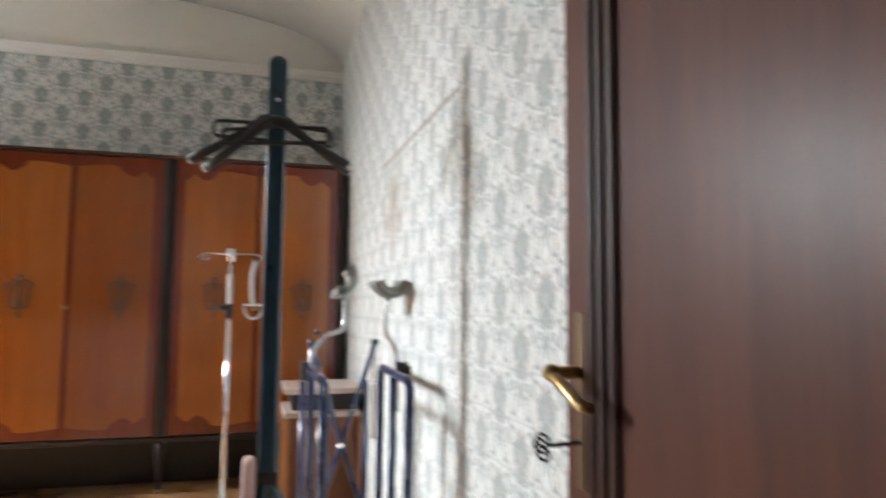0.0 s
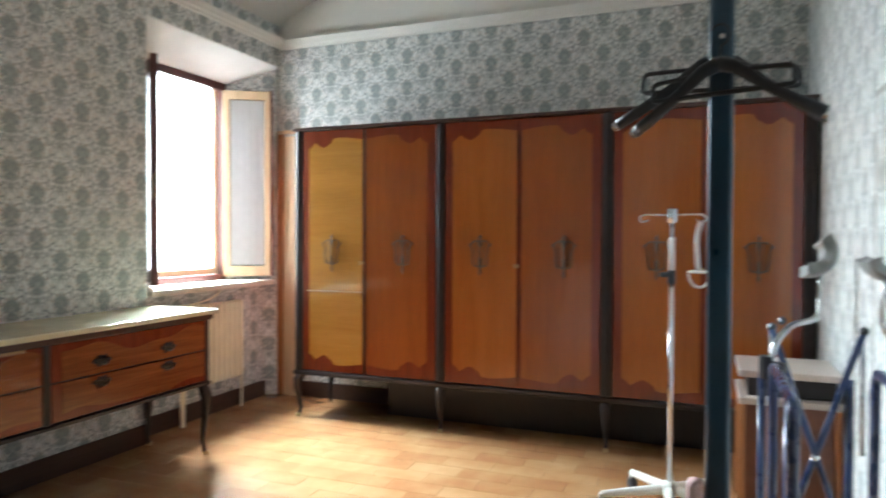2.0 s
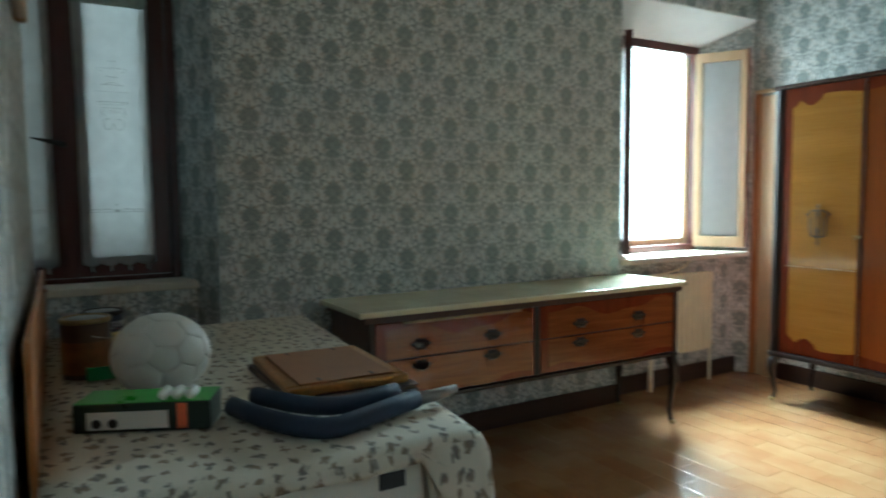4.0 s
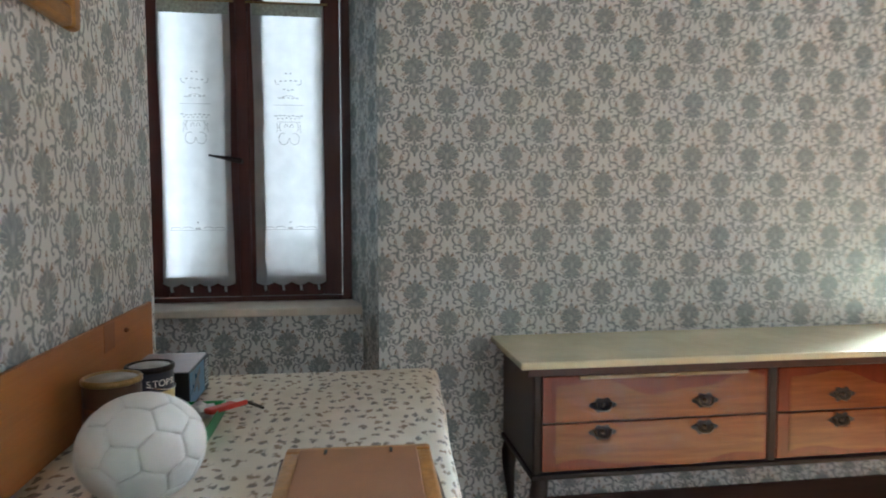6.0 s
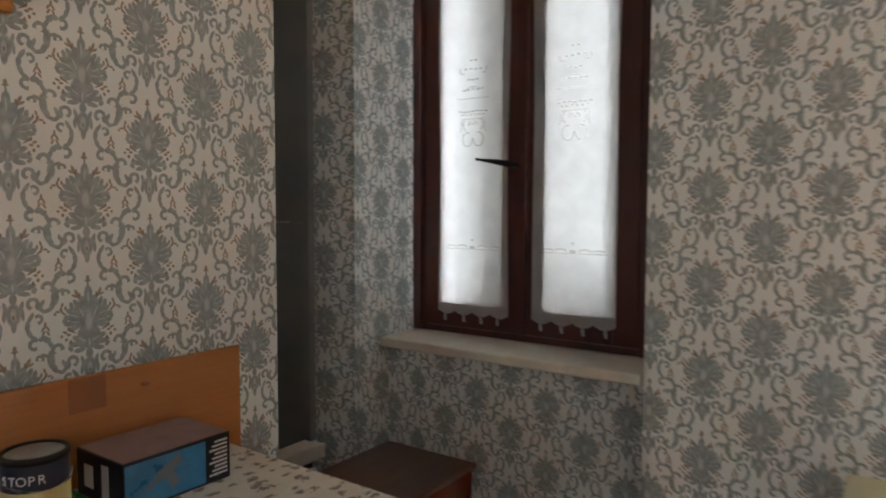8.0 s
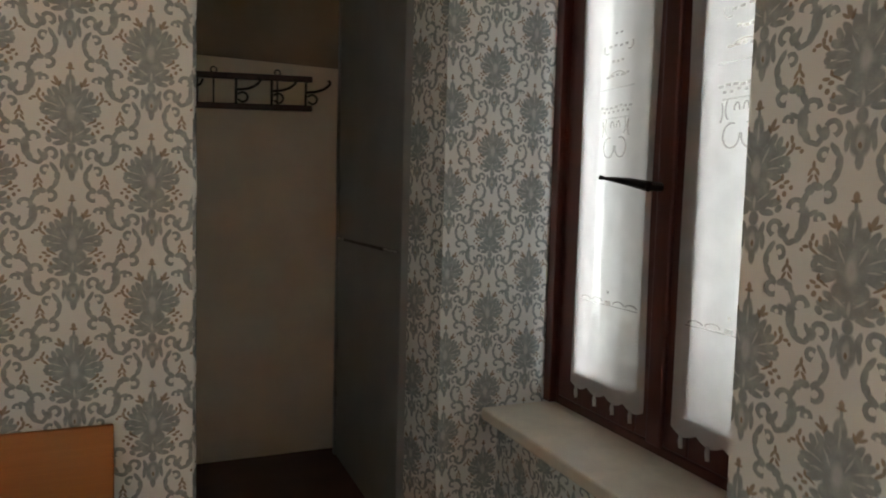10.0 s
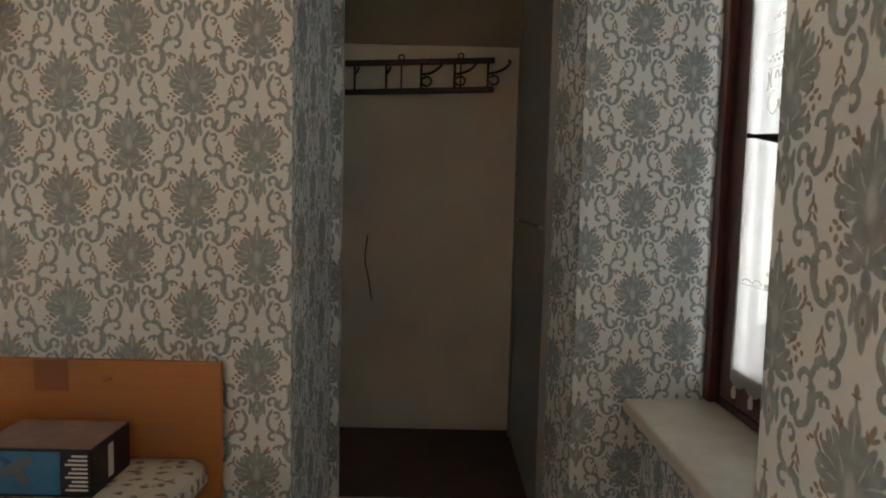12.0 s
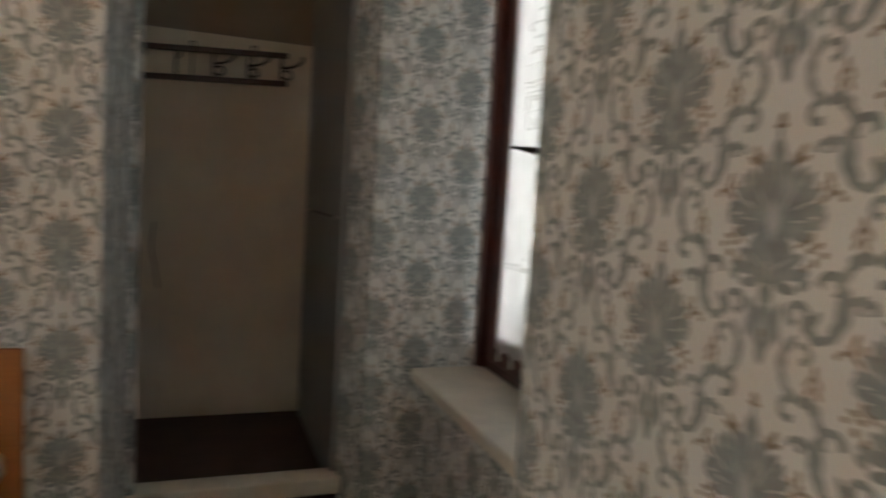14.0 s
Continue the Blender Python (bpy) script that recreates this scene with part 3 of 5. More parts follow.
sk = [("baseboard_pier", bx(0.03, 0.046, 0.71, 3.20, 0, 0.12, 0.003)), ("baseboard_window", bx(-0.08, -0.064, 3.24, 4.56, 0, 0.12, 0.003)),
      ("baseboard_east", bx(EAST - 0.016, EAST, 0.85, 4.6, 0, 0.12, 0.003)), ("baseboard_south", bx(0.70, 2.70, 0, 0.016, 0, 0.12, 0.003)),
      ("baseboard_north", bx(0.16, EAST - 0.02, NORTH - 0.016, NORTH, 0, 0.12, 0.003))]
for nm, b in sk:
    structure(nm, b, SKIRT, "dark brown wooden baseboard")


# thin dark strips stand in for soft shadow lines on the east wall
mark = plain("painted_shadow_line", (0.40, 0.37, 0.34), 0.8, vary=0.25, scale=14)
structure("wall_mark_top", bx(EAST - 0.0015, EAST, 1.62, 2.85, 1.772, 1.792, 0), mark, "dark strip painted as a soft shadow line on the wall")
structure("wall_mark_side", bx(EAST - 0.0015, EAST, 2.836, 2.85, 0.12, 1.772, 0), mark, "dark strip painted as a soft shadow line on the wall")


# casing of a walled-up doorway beside the wardrobe
case = thing("door_casing", (0.08, 4.59, 0), "pale wooden door casing standing against the papered wall", "casing")
part("outer_strip", bx(0.004, 0.05, 4.575, 4.608, 0, 2.08, 0.004), PINE_ORANGE, case, "orange stained edge strip")
part("board", bx(0.052, 0.115, 4.585, 4.608, 0, 2.06, 0.003), PINE, case)
part("inner_strip", bx(0.117, 0.18, 4.57, 4.608, 0, 2.06, 0.004), PINE, case)
part("head", bx(0.004, 0.48, 4.572, 4.608, 2.082, 2.11, 0.004), PINE, case)


# ---- open window over the radiator ----
structure("backdrop_court", bx(-0.80, -0.77, -2.2, 0.60, 0.3, 3.4, 0), daylight_material("shaded_daylight", 0.68, (1.0, 0.965, 0.90)),
          "pale shaded daylight outside the curtained window")
structure("backdrop_daylight", bx(-3.2, -3.15, 1.4, 9.5, -1, 7, 0), daylight_material("bright_overcast", 14.0, (1.0, 1.0, 0.99)),
                 "bright white daylight outside the windows")

win_a = thing("window_1", (-0.30, 3.92, 0.93), "open wooden casement window with bright daylight", "window")
win_a["kind"] = "structure"
part("window_frame", joined(bx(-0.36, -0.30, 3.50, 3.545, 0.93, 2.46, 0.004), bx(-0.36, -0.30, 4.295, 4.335, 0.93, 2.46, 0.004),
                            bx(-0.36, -0.30, 3.545, 4.295, 2.395, 2.46, 0.004), bx(-0.36, -0.30, 3.545, 4.295, 0.93, 0.975, 0.004)), FRAME_RED, win_a)
part("inner_stop", joined(bx(-0.375, -0.362, 4.26, 4.30, 0.975, 2.395, 0.002), bx(-0.375, -0.362, 3.545, 4.26, 0.975, 1.02, 0.002)), PINE, win_a)
part("window_sill", bx(-0.34, 0.035, 3.238, 4.50, 0.89, 0.928, 0.006), MARBLE, win_a, "cream stone window sill")


def casement(name, hinge, end, face, edge):
    """An opened sash from its hinge to its free edge."""
    d = Vector((end[0] - hinge[0], end[1] - hinge[1], 0))
    w = d.length
    m = Matrix.Translation((hinge[0], hinge[1], 0)) @ Matrix.Rotation(math.atan2(d.y, d.x), 4, "Z")
    z0, z1 = 0.955, 2.40
    f = part(name, joined(bx(0, 0.05, -0.02, 0.02, z0, z1, 0.004, m), bx(w - 0.055, w - 0.012, -0.02, 0.02, z0, z1, 0.004, m),
                          bx(0.05, w - 0.055, -0.02, 0.02, z1 - 0.07, z1, 0.004, m), bx(0.05, w - 0.055, -0.02, 0.02, z0, z0 + 0.08, 0.004, m)), face, win_a)
    part("edge_strip", bx(w - 0.011, w + 0.006, -0.024, 0.024, z0, z1 + 0.01, 0.003, m), edge, f)
    g = part("pane", bx(0.051, w - 0.056, -0.003, 0.003, z0 + 0.081, z1 - 0.071, 0, m), GLASS, f)
    g.visible_shadow = False
    c = part("net_curtain", wavy(0.055, w - 0.06, z0 + 0.09, z1 - 0.075, -0.014, m, waves=5, amp=0.0005), NET, f, "white net curtain on the sash", smooth=True)
    part("bolt", tube([m @ Vector((w + 0.012, 0, 1.50)), m @ Vector((w + 0.012, 0, 1.66))], 0.006), BRASS, f)
    return f


def wavy(x0, x1, z0, z1, off, m, waves=9, amp=0.006, nx=60, nz=12, seed=0):
    bm = bmesh.new()
    grid = []
    for j in range(nz + 1):
        row = []
        for i in range(nx + 1):
            x = x0 + (x1 - x0) * i / nx
            z = z0 + (z1 - z0) * j / nz
            y = off + amp * math.sin(2 * math.pi * waves * i / nx + 0.5 * math.sin(j * 0.7 + seed)) + 0.003 * noise.noise(Vector((x * 9, z * 5, seed)))
            row.append(bm.verts.new(m @ Vector((x, y, z))))
        grid.append(row)
    for j in range(nz):
        for i in range(nx):
            bm.faces.new((grid[j][i], grid[j][i + 1], grid[j + 1][i + 1], grid[j + 1][i]))
    return bm


casement("casement_right", (-0.30, 4.30), (0.02, 4.485), PINE, FRAME_RED)
casement("casement_left", (-0.30, 3.545), (-0.02, 3.315), FRAME_RED, FRAME_RED)

rad = thing("radiator", (-0.02, 3.82, 0), "cream painted column radiator under the open window", "radiator")
for k in range(12):
    y = 3.50 + k * 0.056
    part("section", joined(bx(-0.055, 0.026, y - 0.0175, y + 0.0175, 0.235, 0.80, 0.0165), bx(-0.045, -0.020, y - 0.0285, y + 0.0285, 0.26, 0.30, 0.004), bx(-0.045, -0.020, y - 0.0285, y + 0.0285, 0.735, 0.775, 0.004)), RADIATOR_PAINT, rad)
part("valve", tube([(-0.02, 4.14, 0.27), (-0.02, 4.175, 0.27)], 0.016), BRASS, rad)
part("pipe", tube([(-0.02, 4.16, 0.27), (-0.02, 4.16, 0.0)], 0.009), RADIATOR_PAINT, rad)
part("bracket", joined(bx(-0.08, -0.056, 3.60, 3.63, 0.3, 0.34, 0.003), bx(-0.02, 0.0, 3.53, 3.56, 0.0, 0.24, 0.003)), RADIATOR_PAINT, rad)
wire = thing("cable", (0.0, 3.75, 0.83), "thin cream cable drooping from the window sill over the radiator", "cable")
part("cord", tube(bent([(-0.01, 3.92, 0.89), (0.0, 3.86, 0.845), (0.012, 3.70, 0.815), (0.0, 3.42, 0.80)], 0.09, 8), 0.006), RADIATOR_PAINT, wire, smooth=True)


# ---- curtained window ----
win_b = thing("window_2", (-0.36, 0.12, 0.95), "closed dark red wooden window with white lace curtains", "window")
win_b["kind"] = "structure"
part("window_frame", joined(bx(-0.42, -0.37, -0.356, -0.31, 0.95, 2.62, 0.004), bx(-0.42, -0.37, 0.56, 0.605, 0.95, 2.62, 0.004),
                            bx(-0.369, -0.345, -0.354, -0.316, 0.956, 2.60, 0.003), bx(-0.369, -0.345, 0.566, 0.604, 0.956, 2.60, 0.003),
                            bx(-0.42, -0.37, -0.31, 0.56, 2.50, 2.62, 0.004), bx(-0.42, -0.37, -0.31, 0.56, 0.95, 0.975, 0.004)), FRAME_RED, win_b)
part("window_sill", bx(-0.40, -0.135, -0.348, 0.645, 0.917, 0.953, 0.007), MARBLE, win_b, "cream stone window sill")
part("sill_backer", bx(-0.449, -0.40, -0.349, 0.60, 0.90, 0.949, 0.002), MARBLE, win_b)
for nm, y0, y1 in (("sash_left", -0.308, 0.124), ("sash_right", 0.128, 0.558)):
    f = part(nm, joined(bx(-0.415, -0.368, y0, y0 + 0.092, 0.978, 2.497, 0.005), bx(-0.415, -0.368, y1 - 0.086, y1, 0.978, 2.497, 0.005),
                        bx(-0.415, -0.368, y0 + 0.092, y1 - 0.086, 0.978, 1.075, 0.005), bx(-0.415, -0.368, y0 + 0.092, y1 - 0.086, 2.40, 2.497, 0.005)), FRAME_RED, win_b)
    g = part("pane", bx(-0.395, -0.390, y0 + 0.093, y1 - 0.087, 1.076, 2.399, 0), GLASS, f)
    g.visible_shadow = False
part("cover_strip", bx(-0.367, -0.352, 0.098, 0.150, 0.978, 2.50, 0.005), FRAME_RED, win_b)
grip = part("window_handle", tube([(-0.352, 0.112, 1.592), (-0.315, 0.112, 1.594)], 0.011), IRON, win_b, "black iron lever handle")
part("lever", tube([(-0.315, 0.115, 1.592), (-0.300, 0.06, 1.603), (-0.275, 0.0, 1.612), (-0.27, -0.012, 1.614)], 0.006, radii=[0.013, 0.010, 0.004, 0.006]), IRON, grip)


def lace_curtain(y0, y1, z0, z1, seed):
    """A narrow curtain on the sash with a scalloped hem, drawn-thread work and tassels."""
    rnd = random.Random(seed)
    bm = bmesh.new()
    nx, nz, grid = 48, 50, []
    for j in range(nz + 1):
        row = []
        for i in range(nx + 1):
            f, h = i / nx, j / nz
            pinch = 1 - 0.03 * math.sin(math.pi * min(1, h * 1.2)) + 0.012 * math.sin(9 * h + seed)
            yc = (y0 + y1) / 2
            y = yc + (f - 0.5) * (y1 - y0) * pinch
            hem = 0.014 * abs(math.sin(math.pi * 4 * f)) * max(0, 1 - h * 14)
            z = z0 + (z1 - z0) * h - hem
            x = -0.3660 + 0.0006 * math.sin(2 * math.pi * (4.0 * f + 0.12 * math.sin(4 * h)) + seed) + 0.001 * noise.noise(Vector((f * 4, h * 3, seed)))
            row.append(bm.verts.new((x, y, z)))
        grid.append(row)
    for j in range(nz):
        for i in range(nx):
            bm.faces.new((grid[j][i], grid[j][i + 1], grid[j + 1][i + 1], grid[j + 1][i]))
    cur = thing("curtain", (-0.35, (y0 + y1) / 2, z0), "narrow white lace curtain with a scalloped tasselled hem", "curtain", "curtains on the closed window")
    part("cloth", bm, VOILE, cur, smooth=True)
    part("rod", tube([(-0.352, y0 - 0.02, z1), (-0.352, y1 + 0.02, z1)], 0.005), BRASS, cur)
    for k in range(4):
        y = y0 + (y1 - y0) * (0.125 + 0.25 * k) + rnd.uniform(-0.006, 0.006)
        part("tassel", tube([(-0.360, y, z0 - 0.008), (-0.360, y, z0 - 0.02), (-0.360, y + 0.002, z0 - 0.038)], 0.004, 6, [0.003, 0.006, 0.005]), VOILE, cur)
    yc = (y0 + y1) / 2
    def dash(y, z, w, h):
        return bx(-0.3640, -0.3630, yc + y - w / 2, yc + y + w / 2, z - h / 2, z + h / 2, 0)

    def loop(y, z, ry, rz, a0, a1):
        return tube([(-0.3635, yc + y + ry * math.cos(radians(a0 + (a1 - a0) * q / 12)), z + rz * math.sin(radians(a0 + (a1 - a0) * q / 12))) for q in range(13)], 0.0019, 5)

    lace = []
    for z, n, step, w in ((1.990, 2, 0.020, 0.010), (1.958, 4, 0.022, 0.011), (1.918, 3, 0.018, 0.012), (1.882, 5, 0.020, 0.012), (1.801, 7, 0.019, 0.013), (1.790, 6, 0.019, 0.008)):
        for k in range(n):
            lace.append(dash((k - (n - 1) / 2) * step, z + rnd.uniform(-0.002, 0.002), w, 0.006))
    part("lace_insert", joined(*lace), LACE, cur, "open drawn-thread lace work")["kind"] = "stuff"
    part("drawn_thread", joined(dash(0, 1.849, 0.135, 0.004), dash(0, 1.773, 0.105, 0.004)), LACE_OPEN, cur, "bright open drawn-thread rows")["kind"] = "stuff"
    rings = [loop(0, 1.872, 0.034, 0.020, 20, 160)]
    for sg in (-1, 1):
        a = (lambda q: q) if sg > 0 else (lambda q: 180 - q)
        rings += [loop(sg * 0.024, 1.697, 0.022, 0.026, a(110), a(-190)), loop(sg * 0.030, 1.752, 0.012, 0.022, a(60), a(-70)),
                  loop(sg * 0.058, 1.748, 0.008, 0.024, a(130), a(250)), loop(sg * 0.012, 1.748, 0.007, 0.016, a(0), a(180)), loop(sg * 0.046, 1.955, 0.012, 0.014, a(30), a(-120))]
        rings.append(loop(sg * 0.045, 1.288, 0.022, 0.010, a(10), a(170)))
        rings.append(loop(sg * 0.095, 1.288, 0.022, 0.008, a(10), a(170)))
    part("lace_scroll", joined(*rings), LACE, cur, "small looped lace scrolls")["kind"] = "stuff"
    part("lace_band", joined(dash(0, 1.283, y1 - y0 - 0.07, 0.0022), dash(0, 1.290, 0.022, 0.010), dash(0, 1.318, 0.008, 0.008)), LACE, cur)
    part("heading", bx(-0.3640, -0.3600, y0 + 0.004, y1 - 0.004, z1 - 0.055, z1 + 0.004, 0.001), plain("green_lace_braid", (0.50, 0.56, 0.50), 0.9, vary=0.3, scale=80, bump=0.5), cur, "pale green woven heading braid")
    return cur


lace_curtain(-0.240, 0.072, 1.04, 2.30, 1)
lace_curtain(0.166, 0.484, 1.04, 2.30, 5)

shut = thing("roller_shutter", (-0.50, 0.12, 0.95), "half lowered pale roller shutter behind the curtained window", "shutter")
for k in range(4):
    z = 0.99 + k * 0.060
    part("slat", bx(-0.53, -0.515, -0.34, 0.60, z, z + 0.045, 0.004), WHITE_PAINT, shut)
for y in (-0.36, 0.602):
    part("guide", bx(-0.535, -0.449, y, y + 0.018, 0.93, 2.7, 0.002), WHITE_PAINT, shut)
part("bottom_rail", bx(-0.535, -0.51, -0.34, 0.60, 0.93, 0.985, 0.003), WHITE_PAINT, shut)


# ---- wardrobe ----
def scallop(x0, x1, z0, z1, flip):
    """Outline of a veneer field with wavy head and foot; flip: the high swell lies on the other side."""
    def wave(f):
        g = 1 - f if flip else f
        return -0.045 * math.exp(-((g - 0.28) / 0.13) ** 2) + 0.02 * math.sin(math.pi * g) * (g > 0.45) - 0.05 * max(0.0, 1 - g / 0.10) ** 0.5
    n = 26
    top = [(x0 + (x1 - x0) * k / n, z1 + wave(k / n)) for k in range(n + 1)]
    low = [(x0 + (x1 - x0) * k / n, z0 - wave(k / n)) for k in range(n, -1, -1)]
    return low + top


def bail_handle(cx, y, cz, k=1.0):
    """Ornate pull: a finialled spindle, two inner bars, bowed outer brackets, cross bars and small bosses."""
    def at(dx, dz, out=0.016):
        return (cx + dx * k, y - out, cz + dz * k)
    bits = [tube([at(0, 0.128, 0.008), at(0, 0.110), at(0, 0.095), at(0, 0.078), at(0, 0.03, 0.02), at(0, -0.012, 0.02), at(0, -0.022, 0.02), at(0, -0.075), at(0, -0.092), at(0, -0.108), at(0, -0.130, 0.008)],
                 0.006, 8, [0.002 * k, 0.010 * k, 0.004 * k, 0.011 * k, 0.005 * k, 0.005 * k, 0.011 * k, 0.009 * k, 0.005 * k, 0.009 * k, 0.002 * k])]
    for sg in (-1, 1):
        bits.append(tube(bent([at(sg * 0.008, 0.086), at(sg * 0.038, 0.090), at(sg * 0.064, 0.066), at(sg * 0.050, 0.036, 0.020), at(sg * 0.048, -0.030, 0.020), at(sg * 0.046, -0.066), at(sg * 0.008, -0.074)], 0.014), 0.0046 * k, 7))
        bits.append(tube([at(sg * 0.026, 0.078), at(sg * 0.026, 0.02, 0.022), at(sg * 0.026, -0.068)], 0.0028 * k, 6))
        bits.append(ball(at(sg * 0.066, 0.064), 0.0085 * k, 8))
    for dz in (-0.034, -0.048, -0.062):
        bits.append(tube([at(-0.011, dz, 0.014), at(0.011, dz, 0.014)], 0.004 * k, 6))
    return joined(*bits)


def cabriole(x, y, h, out):
    """A curved furniture leg with a small brass foot end; out: the way it bows."""
    ox, oy = out
    prof = [(1.0, 0.000, 0.030), (0.86, 0.022, 0.033), (0.68, 0.026, 0.025), (0.42, 0.010, 0.016), (0.18, -0.002, 0.0115), (0.05, 0.010, 0.011), (0.0, 0.016, 0.013)]
    pts = [(x + ox * o, y + oy * o, h * f) for f, o, r in prof][::-1]
    return tube(pts, 0.02, 10, [r for f, o, r in prof][::-1]), (x + ox * 0.018, y + oy * 0.018)


WX0, WX1, WY, WZ0, WZ1 = 0.505, 3.755, 4.08, 0.295, 2.025
wardrobe = thing("wardrobe", ((WX0 + WX1) / 2, WY + 0.25, 0), "six-door glossy mahogany wardrobe with honey veneer and brass handles", "wardrobe")
part("carcass", bx(WX0, WX1, WY + 0.03, 4.575, WZ0 + 0.03, WZ1 - 0.02, 0.004), MAHOGANY, wardrobe)
part("plinth_rail", bx(WX0 - 0.012, WX1, WY - 0.012, 4.58, WZ0, WZ0 + 0.03, 0.008), EBONY, wardrobe, "black lacquered bottom rail")
part("cornice", bx(WX0 - 0.012, WX1, WY - 0.018, 4.58, WZ1 - 0.022, WZ1, 0.007), DOOR_DARK, wardrobe, "dark moulded top edge")
for x0, x1 in ((WX0, 0.567), (1.577, 1.637), (2.632, 2.694), (3.69, WX1)):
    part("column", joined(bx(x0, x1, WY - 0.002, WY + 0.03, WZ0 + 0.03, WZ1 - 0.022, 0.006),
                          bx((x0 + x1) / 2 - 0.012, (x0 + x1) / 2 + 0.012, WY - 0.014, WY, WZ0 + 0.03, WZ1 - 0.022, 0.008)), EBONY, wardrobe, "black lacquered fluted column")
DOORS = [(0.569, 1.054, 0), (1.060, 1.575, 1), (1.639, 2.128, 0), (2.134, 2.630, 1), (2.696, 3.188, 0), (3.194, 3.688, 1)]
for k, (x0, x1, right) in enumerate(DOORS):
    d = part("door", bx(x0, x1, WY, WY + 0.029, WZ0 + 0.036, WZ1 - 0.026, 0.003), MAHOGANY, wardrobe)
    a0, a1 = (x0 + 0.012, x1 - 0.055) if right else (x0 + 0.055, x1 - 0.012)
    part("veneer_field", prism(scallop(a0, a1, WZ0 + 0.105, WZ1 - 0.10, bool(right)), WY - 0.003, WY + 0.001, 1), (VENEER_LIT, VENEER_DIM, VENEER, VENEER_DIM, VENEER, VENEER)[k], d,
         "honey veneer field painted paler for window light" if k == 0 else "honey veneer field with a wavy border")
    hx = (x0 + x1) / 2 + (0.03 if right else 0.0)
    part("handle", bail_handle(hx, WY - 0.002, 1.155), PEWTER, d, "ornate worn brass handle", smooth=True)
    if not right:
        part("key", joined(tube([(x1 - 0.005, WY, 1.09), (x1 - 0.005, WY - 0.035, 1.09)], 0.003, 6),
                           tube([(x1 - 0.005 + 0.011 * math.cos(a), WY - 0.045 , 1.09 + 0.011 * math.sin(a)) for a in [q * math.pi / 5 for q in range(10)]], 0.003, 6, closed=True),
                           ball((x1 - 0.005, WY - 0.002, 1.09), 0.009, 8, 1.0)), BRASS, d)
# this strip paints the bright lit edge of the first door
part("edge_strip", bx(1.0545, 1.0585, WY - 0.006, WY + 0.02, WZ0 + 0.04, WZ1 - 0.03, 0.001), PEWTER, wardrobe, "pale strip painted as the lit door edge")
part("field_line", bx(0.60, 1.04, WY - 0.0045, WY - 0.0032, 0.888, 0.894, 0), PINE, wardrobe, "pale line across the veneer")
for x in (0.535, 1.607, 2.663, 3.72):
    for y, o in ((WY + 0.025, (-0.5 if x < 1 else 0, -1)), (4.50, (0, 1))):
        leg, foot = cabriole(x, y, WZ0 + 0.002, o)
        lg = part("leg", leg, EBONY, wardrobe, smooth=True)
        part("foot_cap", lathe([(0.013, 0.0), (0.016, 0.006), (0.013, 0.02)], (foot[0], foot[1], 0), 12), BRASS, lg, smooth=True)
        part("collar", bx(x - 0.03, x + 0.03, y - 0.03, y + 0.03, WZ0 - 0.02, WZ0, 0.006), PEWTER if y < 4.3 else EBONY, lg)


# assumed board, near-black so that the space under the wardrobe stays black
under = thing("under_board", (2.4, 4.36, 0), "near-black board added to darken the space under the wardrobe", "board")
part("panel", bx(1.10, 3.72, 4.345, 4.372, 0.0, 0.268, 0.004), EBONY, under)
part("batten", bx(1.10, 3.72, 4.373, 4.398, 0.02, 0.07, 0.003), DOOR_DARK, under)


# ---- dresser ----
DX, DY0, DY1 = 0.50, 1.235, 3.19
dresser = thing("dresser", (0.27, (DY0 + DY1) / 2, 0), "long low mahogany dresser with burr veneer drawers and a cream top", "dresser")
part("top", bx(0.034, 0.545, 1.18, 3.245, 0.815, 0.842, 0.006), CREAM_TOP, dresser, "cream laminate top")
part("top_frieze", bx(0.045, 0.525, 1.21, 3.215, 0.785, 0.814, 0.004), DOOR_DARK, dresser)
part("carcass", bx(0.04, DX, DY0, DY1, 0.425, 0.785, 0.004), DOOR_DARK, dresser)
part("bottom_rail", bx(0.04, DX + 0.022, DY0 - 0.01, DY1 + 0.01, 0.405, 0.424, 0.005), EBONY, dresser)
for y0, y1 in ((DY0, 1.262), (2.145, 2.178), (3.165, DY1)):
    part("upright", bx(DX, DX + 0.016, y0, y1, 0.425, 0.785, 0.004), EBONY, dresser)


def burr_outline(y0, y1, z0, z1, low):
    n = 40
    pts = []
    for k in range(n + 1):
        f = k / n
        pts.append((y0 + (y1 - y0) * f, z0 + (0.0 if not low else 0.018 + 0.016 * math.sin(7.5 * f + 0.5) + 0.008 * math.sin(17 * f))))
    for k in range(n, -1, -1):
        f = k / n
        pts.append((y0 + (y1 - y0) * f, z1 - (0.0 if low else 0.045 + 0.028 * math.sin(8.2 * f + 3.6) + 0.010 * math.sin(19 * f))))
    return pts


